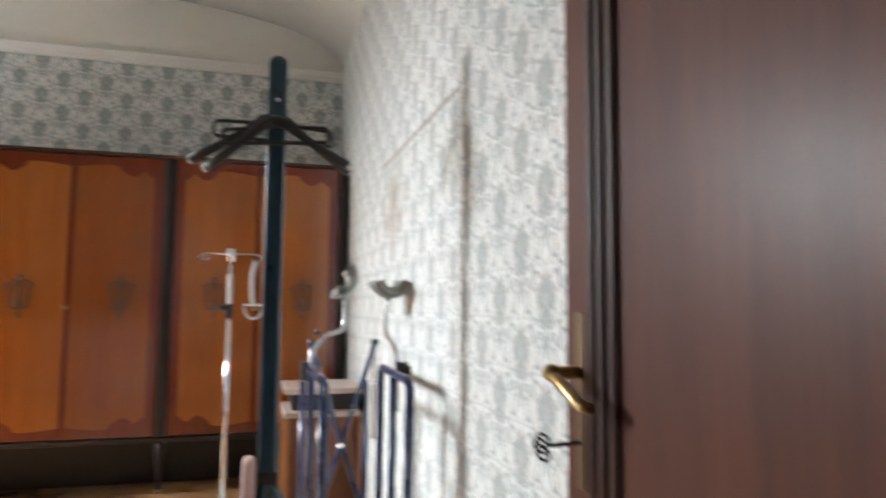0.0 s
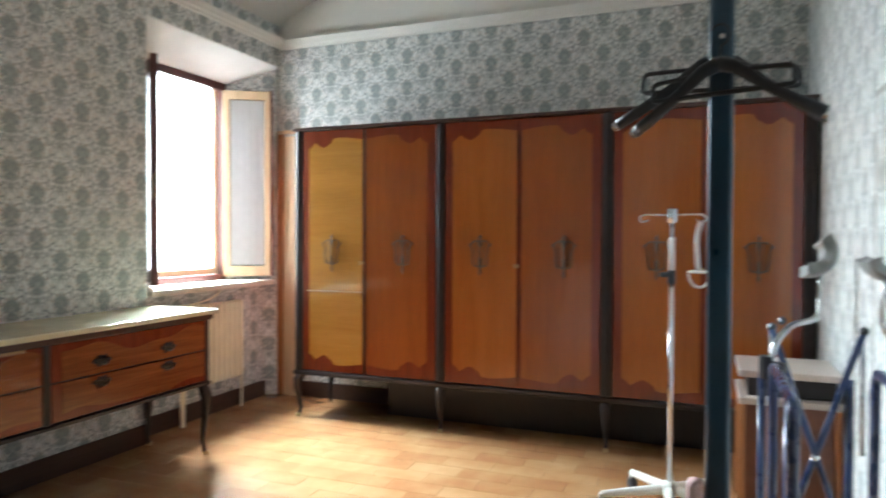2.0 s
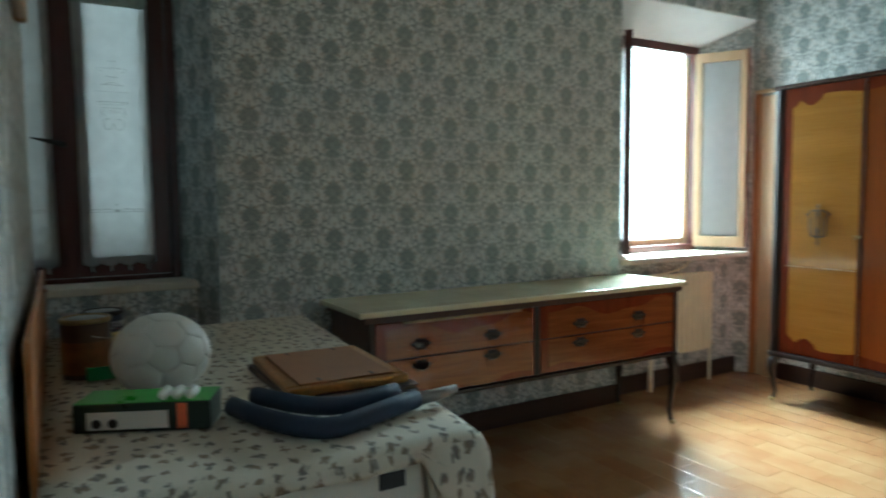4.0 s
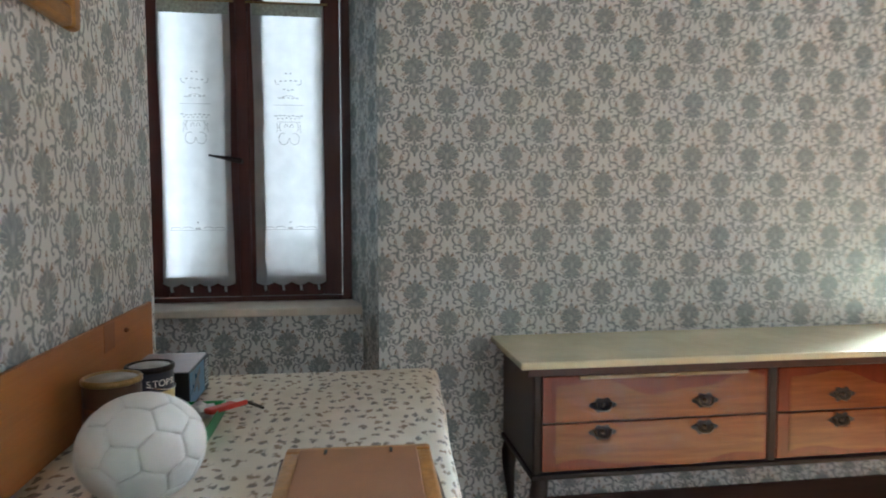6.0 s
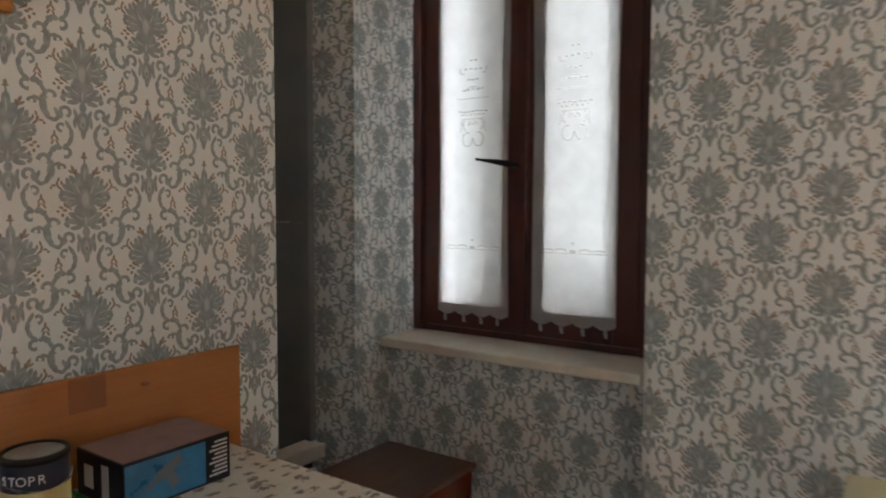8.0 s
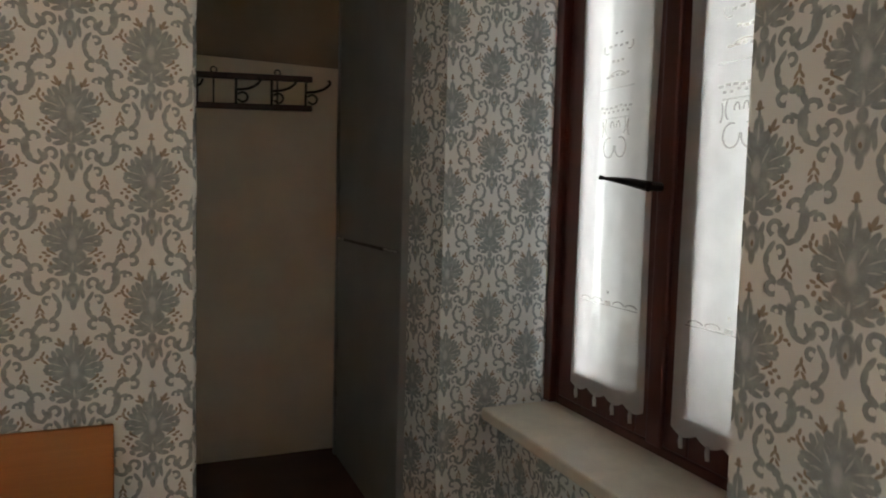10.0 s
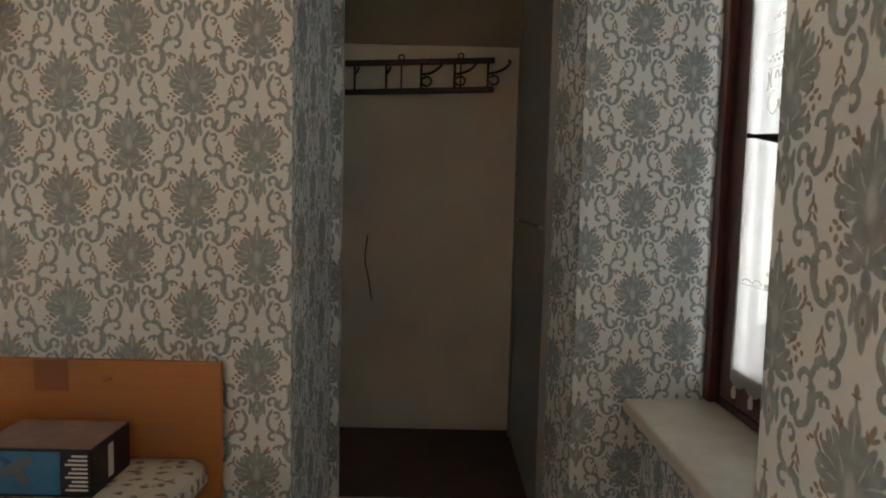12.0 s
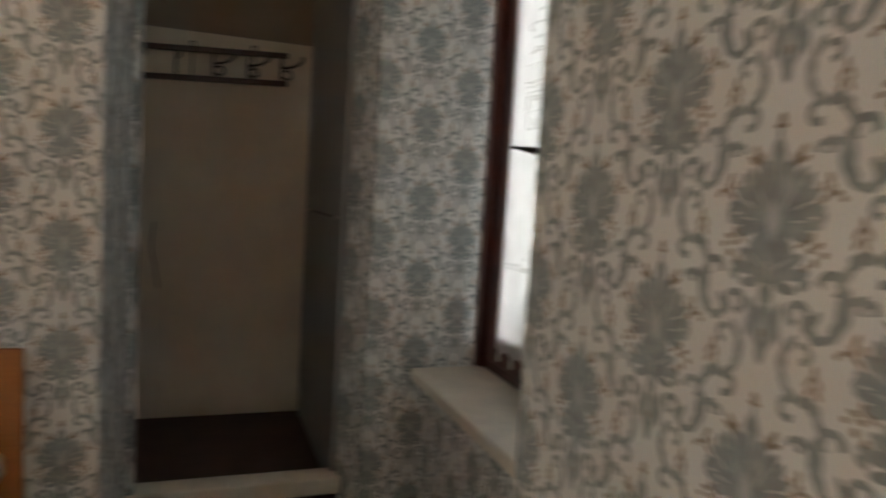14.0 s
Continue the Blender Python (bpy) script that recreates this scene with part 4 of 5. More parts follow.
def drawer_pull(y, z):
    """Pierced back plate with a swan-neck bail."""
    x = DX + 0.0175
    plate = [(y + 0.046 * math.cos(a) * (1 + 0.18 * math.cos(4 * a)), z + 0.027 * math.sin(a) * (1 + 0.22 * math.cos(6 * a))) for a in [q * math.pi / 14 for q in range(28)]]
    bail = tube(bent([(x + 0.008, y - 0.028, z + 0.004), (x + 0.014, y - 0.024, z - 0.014), (x + 0.016, y, z - 0.020), (x + 0.014, y + 0.024, z - 0.014), (x + 0.008, y + 0.028, z + 0.004)], 0.012), 0.0032, 6)
    return prism(plate, x, x + 0.003, 0), joined(bail, ball((x + 0.006, y - 0.028, z + 0.004), 0.006, 8), ball((x + 0.006, y + 0.028, z + 0.004), 0.006, 8), ball((x + 0.003, y, z), 0.008, 8))


for y0, y1, h0, h1 in ((1.266, 2.141, 1.49, 1.885), (2.182, 3.161, 2.445, 2.87)):
    for z0, z1, hz, low in ((0.432, 0.606, 0.572, True), (0.612, 0.781, 0.672, False)):
        dr = part("drawer", bx(DX, DX + 0.014, y0, y1, z0, z1, 0.003), MAHOGANY, dresser)
        part("burr_field", prism(burr_outline(y0 + 0.05, y1 - 0.012, z0 + 0.002, z1 - 0.002, low), DX + 0.013, DX + 0.0165, 0), BURR, dr, "glossy burr veneer field")
        for hy in (h0, h1):
            p, q = drawer_pull(hy, hz)
            pl = part("pull_plate", p, IRON, dr, "dark bronze pull plate")
            part("bail", q, PEWTER, pl, smooth=True)
for y, sy in ((DY0 + 0.03, -1), (DY1 - 0.03, 1)):
    for x, sx in ((DX - 0.005, 1), (0.075, 0)):
        leg, foot = cabriole(x, y, 0.405, (sx * 0.6, sy * 0.5))
        lg = part("leg", leg, EBONY, dresser, smooth=True)
        part("foot_cap", lathe([(0.013, 0.0), (0.016, 0.006), (0.013, 0.02)], (foot[0], foot[1], 0), 12), BRASS, lg, smooth=True)


def clear_film():
    m, nt, b = nodes_of("clear_plastic_film")
    tp, gl, mx = nt.nodes.new("ShaderNodeBsdfTransparent"), nt.nodes.new("ShaderNodeBsdfGlossy"), nt.nodes.new("ShaderNodeMixShader")
    gl.inputs["Roughness"].default_value = 0.12
    mx.inputs[0].default_value = 0.035
    nt.links.new(tp.outputs[0], mx.inputs[1])
    nt.links.new(gl.outputs[0], mx.inputs[2])
    nt.links.new(mx.outputs[0], nt.nodes["Material Output"].inputs[0])
    return m


def film_sheet(y0, y1, z0, z1):
    """A creased sheet of film hanging in front of the drawers, pressed against their head rail."""
    bm = bmesh.new()
    ny, nz, grid = 44, 16, []
    for j in range(nz + 1):
        row = []
        for i in range(ny + 1):
            y, z = y0 + (y1 - y0) * i / ny, z1 + (z0 - z1) * j / nz
            crease = abs(noise.noise(Vector((y * 5.0 + z * 7.0, z * 4.0, 3.1)))) + 0.5 * abs(noise.noise(Vector((y * 13.0, z * 11.0, 7.7))))
            row.append(bm.verts.new((DX + 0.030 + 0.030 * crease * min(1.0, j / 3), y + 0.012 * noise.noise(Vector((y * 3, z * 9, 0))), z + 0.012 * noise.noise(Vector((y * 6, 2.0, 0))))))
        grid.append(row)
    for j in range(nz):
        for i in range(ny):
            bm.faces.new((grid[j][i], grid[j][i + 1], grid[j + 1][i + 1], grid[j + 1][i]))
    return bm


wrap = thing("plastic_film", (0.54, 1.70, 0.62), "torn clear plastic film hanging over the dresser drawers", "plastic film")
part("sheet", film_sheet(1.29, 2.13, 0.50, 0.778), clear_film(), wrap, smooth=True)
part("tape", bx(DX + 0.018, DX + 0.0295, 1.40, 2.05, 0.770, 0.783, 0.001), plain("yellowed_tape", (0.35, 0.24, 0.14), 0.25, vary=0.15), wrap, "yellowed adhesive tape")


# ---- white cabinet with its printed cover ----
chest = thing("cabinet", (1.55, 0.40, 0), "white enamelled cabinet with a dark latch, under a printed cover", "cabinet")
part("body", bx(0.93, 2.185, 0.09, 0.645, 0.07, 0.895, 0.006), WHITE_PAINT, chest)
part("plinth", bx(0.97, 2.17, 0.12, 0.63, 0.0, 0.07, 0.003), GREY_PAINT, chest)
dl = part("door", bx(2.187, 2.202, 0.10, 0.594, 0.10, 0.885, 0.004), WHITE_PAINT, chest)
part("latch", bx(2.2025, 2.2075, 0.512, 0.560, 0.848, 0.876, 0.002), BLACK_PLASTIC, dl, "black recessed latch")
part("side_panel", bx(2.187, 2.202, 0.607, 0.642, 0.10, 0.885, 0.004), WHITE_PAINT, chest)
part("prop", tube([(0.90, 0.20, 0.0), (0.90, 0.20, 0.88)], 0.016), GREY_PAINT, chest, "grey metal leg")


def cover():
    """Cotton cover: flat top with soft edges, a long fall on the room side and short falls at the ends."""
    bm = bmesh.new()
    z = 0.918
    west, east = (0.842, 0.03), (2.215, 0.03)
    nu, prof = 70, []
    for k in range(13):
        prof.append((k / 12 * 0.965, 0.0))
    prof += [(0.985, 0.003), (1.0, 0.012), (1.008, 0.03), (1.010, 0.06)] + [(1.010 + 0.004 * q, 0.06 + 0.045 * q) for q in range(1, 8)]
    grid = []
    for i in range(nu + 1):
        f = i / nu
        x = west[0] + (east[0] - west[0]) * f
        depth = 0.81 - 0.122 * f
        row = []
        for k, (d, drop) in enumerate(prof):
            fold = 0.012 * math.sin(26 * f + 1.3 * math.sin(7 * f)) * min(1, drop * 5)
            y = 0.03 + depth * d + fold
            zz = z - drop + 0.004 * noise.noise(Vector((x * 5, y * 5, 1))) - 0.03 * drop * math.sin(9 * f)
            endf = min(f, 1 - f) * (east[0] - west[0])
            zz -= 0.010 * max(0, 1 - endf / 0.02) ** 2
            row.append(bm.verts.new((x, y, zz)))
        grid.append(row)
    for i in range(nu):
        for k in range(len(prof) - 1):
            bm.faces.new((grid[i][k], grid[i + 1][k], grid[i + 1][k + 1], grid[i][k + 1]))
    for row, sg, fall in ((grid[0], -1, 0.035), (grid[-1], 1, 0.022)):
        prev = row
        for q in range(1, 4):
            cur = [bm.verts.new((v.co.x + sg * (0.008 if q == 1 else 0.010), v.co.y, v.co.z - fall * (1 + (7 * min(1.0, max(0.0, (v.co.y - 0.585) / 0.08)) if sg > 0 else 0)) * q / 3 - 0.004 * math.sin(v.co.y * 30))) for v in row]
            for k in range(len(row) - 1):
                bm.faces.new((prev[k], prev[k + 1], cur[k + 1], cur[k]))
            prev = cur
    return bm


cov = thing("cover", (1.54, 0.43, 0.90), "cream cotton cover printed with small brown leaves over the cabinet", "cover")
cl = part("cloth", cover(), COTTON, cov, smooth=True)
part("hem", tube([(0.842 + 1.373 * k / 40, 0.034 + (0.81 - 0.122 * k / 40) * 1.040 + 0.012 * math.sin(26 * k / 40 + 1.3 * math.sin(7 * k / 40)), 0.542 - 0.011 * math.sin(9 * k / 40)) for k in range(41)], 0.005, 6), COTTON, cov)
sol = cl.modifiers.new("thickness", "SOLIDIFY")
sol.thickness = 0.006

board = thing("board", (1.4, 0.03, 0), "tan hardboard panel leaning against the papered wall", "board")
part("panel", bx(0.803, 2.05, 0.018, 0.030, 0.0, 1.124, 0.003), PLYWOOD, board)
part("patch", bx(1.115, 1.185, 0.0302, 0.0312, 1.058, 1.122, 0), PLYWOOD_PATCH, board, "square dark stain on the panel")
part("knot", ball((1.035, 0.030, 1.085), 0.010, 8, 0.6), PLYWOOD_PATCH, board)


# ---- things on the cover ----
def football():
    """A slightly soft ball stitched from 32 leather panels."""
    bm = bmesh.new()
    bmesh.ops.create_icosphere(bm, subdivisions=1, radius=1.0)
    bmesh.ops.bevel(bm, geom=bm.verts[:], offset=33.33, offset_type="PERCENT", segments=1, affect="VERTICES")
    bmesh.ops.dissolve_limit(bm, angle_limit=radians(2), verts=bm.verts, edges=bm.edges)
    loops = [[v.co.copy() for v in f.verts] for f in bm.faces]
    bm.free()
    m = Matrix.Translation((1.672, 0.250, 0.918 + 0.088)) @ Matrix.Diagonal((1, 1, 0.88, 1)) @ Matrix.Rotation(0.5, 4, "X") @ Matrix.Rotation(0.35, 4, "Y") @ Matrix.Scale(0.099, 4)
    root = thing("football", (1.672, 0.250, 0.92), "scuffed plain white stitched football on the printed cover", "ball")
    part("bladder", moved(ball((0, 0, 0), 0.955, 24), m), LEATHER, root, smooth=True)
    for loop in loops:
        mid = sum(loop, Vector()) / len(loop)
        pm = bmesh.new()
        rows = []
        for k, f in ((0, 1.0), (1, 0.955), (2, 0.87), (3, 0.62), (4, 0.32)):
            row = []
            for a, b in zip(loop, loop[1:] + loop[:1]):
                for q in range(3):
                    p = a.lerp(b, q / 3)
                    row.append(pm.verts.new(m @ ((mid.lerp(p, f)).normalized() * (0.955, 0.985, 1.0, 1.0, 1.0)[k])))
            rows.append(row)
        c = pm.verts.new(m @ mid.normalized())
        n = len(rows[0])
        for q, w in zip(rows, rows[1:]):
            for e in range(n):
                pm.faces.new((q[e], q[(e + 1) % n], w[(e + 1) % n], w[e]))
        for e in range(n):
            pm.faces.new((rows[-1][e], rows[-1][(e + 1) % n], c))
        part("panel", pm, LEATHER, root, smooth=True)


football()


CAN_LID = plain("can_lid_metal", (0.42, 0.42, 0.40), 0.42, metal=0.6, vary=0.2, scale=40)


def paint_can(cx, cy, r, h, label, band, low_band, lettering):
    z = 0.919
    c = thing("paint_can", (cx, cy, z), label, "paint can", "paint cans on the cover")
    part("body", lathe([(r * 0.97, 0), (r, 0.004), (r, h - 0.012), (r * 0.985, h - 0.008)], (cx, cy, z), 32), band, c, smooth=True)
    part("label_band", lathe([(r + 0.0008, 0.012), (r + 0.0008, h * 0.62)], (cx, cy, z), 32), low_band, c)
    part("rim", lathe([(r * 0.99, h - 0.012), (r * 1.045, h - 0.010), (r * 1.05, h - 0.003), (r * 1.0, h), (r * 0.90, h), (r * 0.88, h - 0.006)], (cx, cy, z), 32), IRON if lettering else BRASS, c, smooth=True)
    part("lid", lathe([(r * 0.885, h - 0.010), (r * 0.885, h - 0.004), (r * 0.80, h - 0.0045), (r * 0.78, h - 0.002), (0.001, h - 0.002)], (cx, cy, z), 32), CAN_LID, c, "dull metal lid", smooth=True)
    part("wire_handle", tube([(cx + r * 1.06 * math.cos(a), cy + r * 1.06 * math.sin(a), z + h * 0.72 - 0.25 * r * math.sin((a - 0.2) / 2.6 * math.pi)) for a in [0.2 + 2.6 * q / 16 for q in range(17)]], 0.0016, 5), CHROME, c)
    return c


CAN_BROWN = plain("can_brown_label", (0.085, 0.042, 0.02), 0.35, vary=0.3, scale=30)
CAN_RUST = plain("can_rust", (0.20, 0.075, 0.022), 0.35, vary=0.35, scale=35)
CAN_YELLOW = plain("can_yellow", (0.72, 0.60, 0.26), 0.4)
CAN_NAVY = plain("can_navy", (0.02, 0.024, 0.045), 0.35)
paint_can(1.405, 0.118, 0.054, 0.140, "used brown paint can with a gold band on the cover", CAN_BROWN, CAN_RUST, False)
can2 = paint_can(1.300, 0.160, 0.048, 0.138, "used paint can with a yellow and navy label", CAN_NAVY, CAN_YELLOW, True)


def wrapped(text, cx, cy, r, z, size, start, parent, material):
    """Raised letters set round a can."""
    for k, ch in enumerate(text):
        cu = bpy.data.curves.new("letter", "FONT")
        cu.body, cu.size, cu.extrude, cu.align_x = ch, size, 0.0004, "CENTER"
        cu.materials.append(material)
        a = start + k * size * 0.68 / r
        ob = new("letter", cu)
        ob.parent = parent
        ob.matrix_parent_inverse = WORLD_OF[parent].inverted()
        ob.matrix_basis = Matrix.Translation((cx + (r + 0.001) * math.cos(a), cy + (r + 0.001) * math.sin(a), z)) @ Matrix.Rotation(a + math.pi / 2, 4, "Z") @ Matrix.Rotation(math.pi / 2, 4, "X")


wrapped("STOPR", 1.300, 0.160, 0.048, 0.919 + 0.098, 0.020, 0.20, can2, WHITE_PLASTIC)
part("blot", moved(prism([(0.030 * math.cos(a) * (1 + 0.25 * math.cos(3 * a)), 0.018 * math.sin(a) * (1 + 0.3 * math.sin(5 * a))) for a in [q * math.pi / 12 for q in range(24)]], 0.0, 0.002, 1),
                   Matrix.Translation((1.300, 0.160, 0.960)) @ Matrix.Rotation(-1.05, 4, "Z") @ Matrix.Translation((0, 0.0485, 0))), CAN_NAVY, can2, "dark picture on the label")

box_navy, box_blue = plain("carton_black", (0.008, 0.008, 0.018), 0.4), plain("carton_blue", (0.045, 0.19, 0.36), 0.3, vary=0.25, scale=20)
carton = thing("drill_carton", (1.07, 0.155, 0.919), "small blue and black tool carton on the printed cover", "carton")
part("box", bx(0.975, 1.190, 0.065, 0.215, 0.919, 1.008, 0.002), box_navy, carton)
part("top_flap", bx(0.977, 1.188, 0.067, 0.213, 1.0082, 1.0095, 0.0005), plain("carton_pink", (0.28, 0.185, 0.17), 0.35, vary=0.2, scale=18), carton, "faded pinkish carton lid")
part("picture", bx(1.030, 1.186, 0.2152, 0.2160, 0.925, 1.003, 0), box_blue, carton, "blue printed side")
tool_grey = plain("print_grey", (0.14, 0.15, 0.17), 0.4)
part("printed_tool", moved(joined(bx(-0.035, 0.02, 0, 0.0005, 0.0, 0.018, 0), bx(-0.012, 0.006, 0, 0.0005, -0.028, 0.0, 0), bx(0.02, 0.042, 0, 0.0005, 0.004, 0.012, 0)),
                           Matrix.Translation((1.108, 0.2161, 0.966)) @ Matrix.Rotation(0.5, 4, "Y")), tool_grey, carton, "printed picture of a drill")
for k in range(9):
    part("text_line", bx(0.982, 1.022 - 0.006 * (k % 3), 0.2152, 0.2159, 0.932 + 0.0078 * k, 0.9355 + 0.0078 * k, 0), WHITE_PLASTIC, carton)
part("title_bar", bx(1.1902, 1.1909, 0.150, 0.172, 0.932, 0.995, 0), WHITE_PLASTIC, carton, "white lettering block")
part("bar_code", bx(1.1902, 1.1909, 0.092, 0.122, 0.945, 0.985, 0), WHITE_PLASTIC, carton, "white printed code label")
part("end_title", bx(0.9743, 0.9748, 0.135, 0.155, 0.932, 0.995, 0), WHITE_PLASTIC, carton, "white lettering block")

tray_green, tray_in = plain("tray_green", (0.02, 0.24, 0.06), 0.35), plain("tray_card", (0.40, 0.37, 0.31), 0.7)
tray = thing("tray", (1.35, 0.22, 0.919), "shallow green cardboard tray on the printed cover", "tray")
part("base", bx(1.215, 1.49, 0.115, 0.30, 0.919, 0.9225, 0.001), tray_in, tray, "grey inner card")
for b in (bx(1.487, 1.491, 0.115, 0.30, 0.9225, 0.953, 0.001), bx(1.214, 1.218, 0.115, 0.30, 0.9225, 0.947, 0.001),
          bx(1.218, 1.487, 0.297, 0.301, 0.9225, 0.950, 0.001), bx(1.218, 1.487, 0.114, 0.118, 0.9225, 0.950, 0.001)):
    part("wall", b, tray_green, tray)
red = plain("red_plastic", (0.55, 0.05, 0.03), 0.35)
brush = thing("marker", (1.24, 0.325, 0.925), "red plastic packet lying across the green tray", "packet")
part("body", moved(bx(-0.05, 0.05, -0.013, 0.013, 0, 0.012, 0.004), Matrix.Translation((1.275, 0.312, 0.944)) @ Matrix.Rotation(-0.75, 4, "Z")), red, brush)
part("tip", moved(tube([(-0.05, 0, 0.006), (-0.10, 0.004, -0.022)], 0.004, 6), Matrix.Translation((1.275, 0.312, 0.944)) @ Matrix.Rotation(-0.75, 4, "Z")), BLACK_PLASTIC, brush)
part("label", moved(bx(-0.046, -0.02, -0.011, 0.011, 0.0121, 0.0126, 0), Matrix.Translation((1.275, 0.312, 0.944)) @ Matrix.Rotation(-0.75, 4, "Z")), WHITE_PLASTIC, brush)
bag = thing("plastic_bag", (1.22, 0.25, 0.92), "crumpled clear plastic wrapper in the tray", "wrapper")
crumple = bmesh.new()
bmesh.ops.create_icosphere(crumple, subdivisions=3, radius=0.028)
for v in crumple.verts:
    v.co *= 1 + 0.5 * noise.noise(v.co * 60)
    v.co.z = max(v.co.z * 0.7, -0.012)
part("film", moved(crumple, Matrix.Translation((1.255, 0.255, 0.936))), plain("wrapper_film", (0.55, 0.55, 0.54), 0.15, vary=0.2), bag)

pack_green, pack_white, pack_orange = plain("pack_green", (0.10, 0.42, 0.05), 0.3), WHITE_PLASTIC, plain("pack_orange", (0.75, 0.14, 0.05), 0.35)
pack = thing("bulb_pack", (1.87, 0.20, 0.919), "green and white carton of light bulbs on the cover", "carton")
pm = Matrix.Translation((1.865, 0.205, 0.919)) @ Matrix.Rotation(radians(66), 4, "Z")
part("box", bx(-0.118, 0.118, -0.045, 0.045, 0, 0.052, 0.002, pm), plain("pack_black", (0.02, 0.03, 0.02), 0.3), pack)
part("top_card", bx(-0.117, 0.117, -0.044, 0.044, 0.0522, 0.0535, 0.0003, pm), pack_green, pack, "bright green printed top")
part("white_panel", bx(-0.095, 0.045, -0.0465, -0.0455, 0.006, 0.038, 0, pm), pack_white, pack, "white printed panel")
for k in range(2):
    part("printed_dot", moved(lathe([(0.0085, 0), (0.0085, 0.0008)], (0, 0, 0), 14), pm @ Matrix.Translation((-0.078 + 0.028 * k, -0.0465, 0.017)) @ Matrix.Rotation(math.pi / 2, 4, "X")), BLACK_PLASTIC, pack)
part("orange_panel", bx(0.060, 0.078, -0.0465, -0.0455, 0.004, 0.05, 0, pm), pack_orange, pack, "orange printed stripe")
for k in range(3):
    part("bulb", moved(lathe([(0.004, 0), (0.010, 0.01), (0.0095, 0.04), (0.004, 0.05)], (0, 0, 0), 10), pm @ Matrix.Translation((0.034 + 0.024 * k, -0.02, 0.0538)) @ Matrix.Rotation(math.pi / 2, 4, "X") @ Matrix.Translation((0, 0.009, -0.025))), WHITE_PLASTIC, pack, smooth=True)

gold_frame = plain("gilt_frame", (0.40, 0.19, 0.045), 0.35, metal=0.5, vary=0.25, scale=40, bump=0.5, grain=120)
back_card = plain("frame_backing", (0.30, 0.14, 0.06), 0.7, vary=0.12)
ledger = thing("book", (1.74, 0.592, 0.919), "large dark brown book under the picture frame", "book")
part("block", bx(1.572, 1.925, 0.462, 0.728, 0.9222, 0.9300, 0.001), plain("old_page_edges", (0.24, 0.17, 0.11), 0.8, vary=0.2, scale=60), ledger, "yellowed page edges")
for z in (0.9188, 0.9303):
    part("board", bx(1.566, 1.932, 0.458, 0.732, z, z + 0.003, 0.001), DOOR_DARK, ledger)
part("spine", bx(1.564, 1.570, 0.458, 0.732, 0.9188, 0.9333, 0.002), DOOR_DARK, ledger)
pf = thing("picture_frame", (1.735, 0.595, 0.942), "framed picture lying face down, brown backing and yellow rim", "picture frame")
fm = Matrix.Translation((1.738, 0.593, 0.9335)) @ Matrix.Rotation(radians(-2), 4, "Z") @ Matrix.Diagonal((0.88, 0.97, 0.65, 1))
for b in (bx(-0.195, -0.165, -0.135, 0.135, 0, 0.028, 0.006, fm), bx(0.165, 0.195, -0.135, 0.135, 0, 0.028, 0.006, fm),
          bx(-0.165, 0.165, -0.135, -0.105, 0, 0.028, 0.006, fm), bx(-0.165, 0.165, 0.105, 0.135, 0, 0.028, 0.006, fm)):
    part("rail", b, gold_frame, pf)
part("backing", bx(-0.168, 0.168, -0.108, 0.108, 0.018, 0.034, 0.002, fm), back_card, pf, "brown card backing")
for k, (a, b) in enumerate(((-0.15, -0.06), (0.15, -0.06), (-0.15, 0.06), (0.15, 0.06))):
    part("clip", bx(a - 0.012, a + 0.012, b - 0.003, b + 0.003, 0.0342, 0.036, 0.0005, fm), IRON, pf)

blue_grip, grip_tip = plain("blue_foam", (0.030, 0.042, 0.075), 0.75, bump=0.4, grain=300), plain("tip_grey", (0.22, 0.19, 0.18), 0.6)
lop = thing("curved_handles", (1.98, 0.52, 0.92), "pair of bent dark blue padded handles with a grey end", "handles")
za = 0.919 + 0.020
part("grip_front", tube(bent([(1.905, 0.345, za), (2.045, 0.39, za), (2.130, 0.455, za), (2.095, 0.54, za), (2.045, 0.665, za)], 0.07, 7), 0.0185, 12), blue_grip, lop, smooth=True)
part("grip_back", tube(bent([(1.855, 0.40, za), (1.960, 0.455, za), (2.010, 0.51, za), (2.000, 0.58, za), (1.975, 0.655, za)], 0.06, 7), 0.0175, 12), blue_grip, lop, smooth=True)
part("end_bar", tube([(2.050, 0.655, za), (2.040, 0.72, za), (2.030, 0.765, za + 0.003)], 0.012, 10, [0.014, 0.012, 0.008]), grip_tip, lop, "grey bar end", smooth=True)

pic = thing("wall_picture", (1.52, 0.02, 1.96), "small landscape picture in a carved gilt frame on the papered wall", "picture")
for b in (bx(1.25, 1.295, 0.002, 0.032, 1.76, 2.18, 0.010), bx(1.755, 1.80, 0.002, 0.032, 1.76, 2.18, 0.010),
          bx(1.295, 1.755, 0.002, 0.032, 1.76, 1.805, 0.010), bx(1.295, 1.755, 0.002, 0.032, 2.135, 2.18, 0.010)):
    part("rail", b, gold_frame, pic)
part("canvas", bx(1.290, 1.760, 0.004, 0.012, 1.80, 2.14, 0), plain("painted_sky", (0.10, 0.12, 0.14), 0.4, vary=0.6, scale=6), pic, "dim painted landscape")


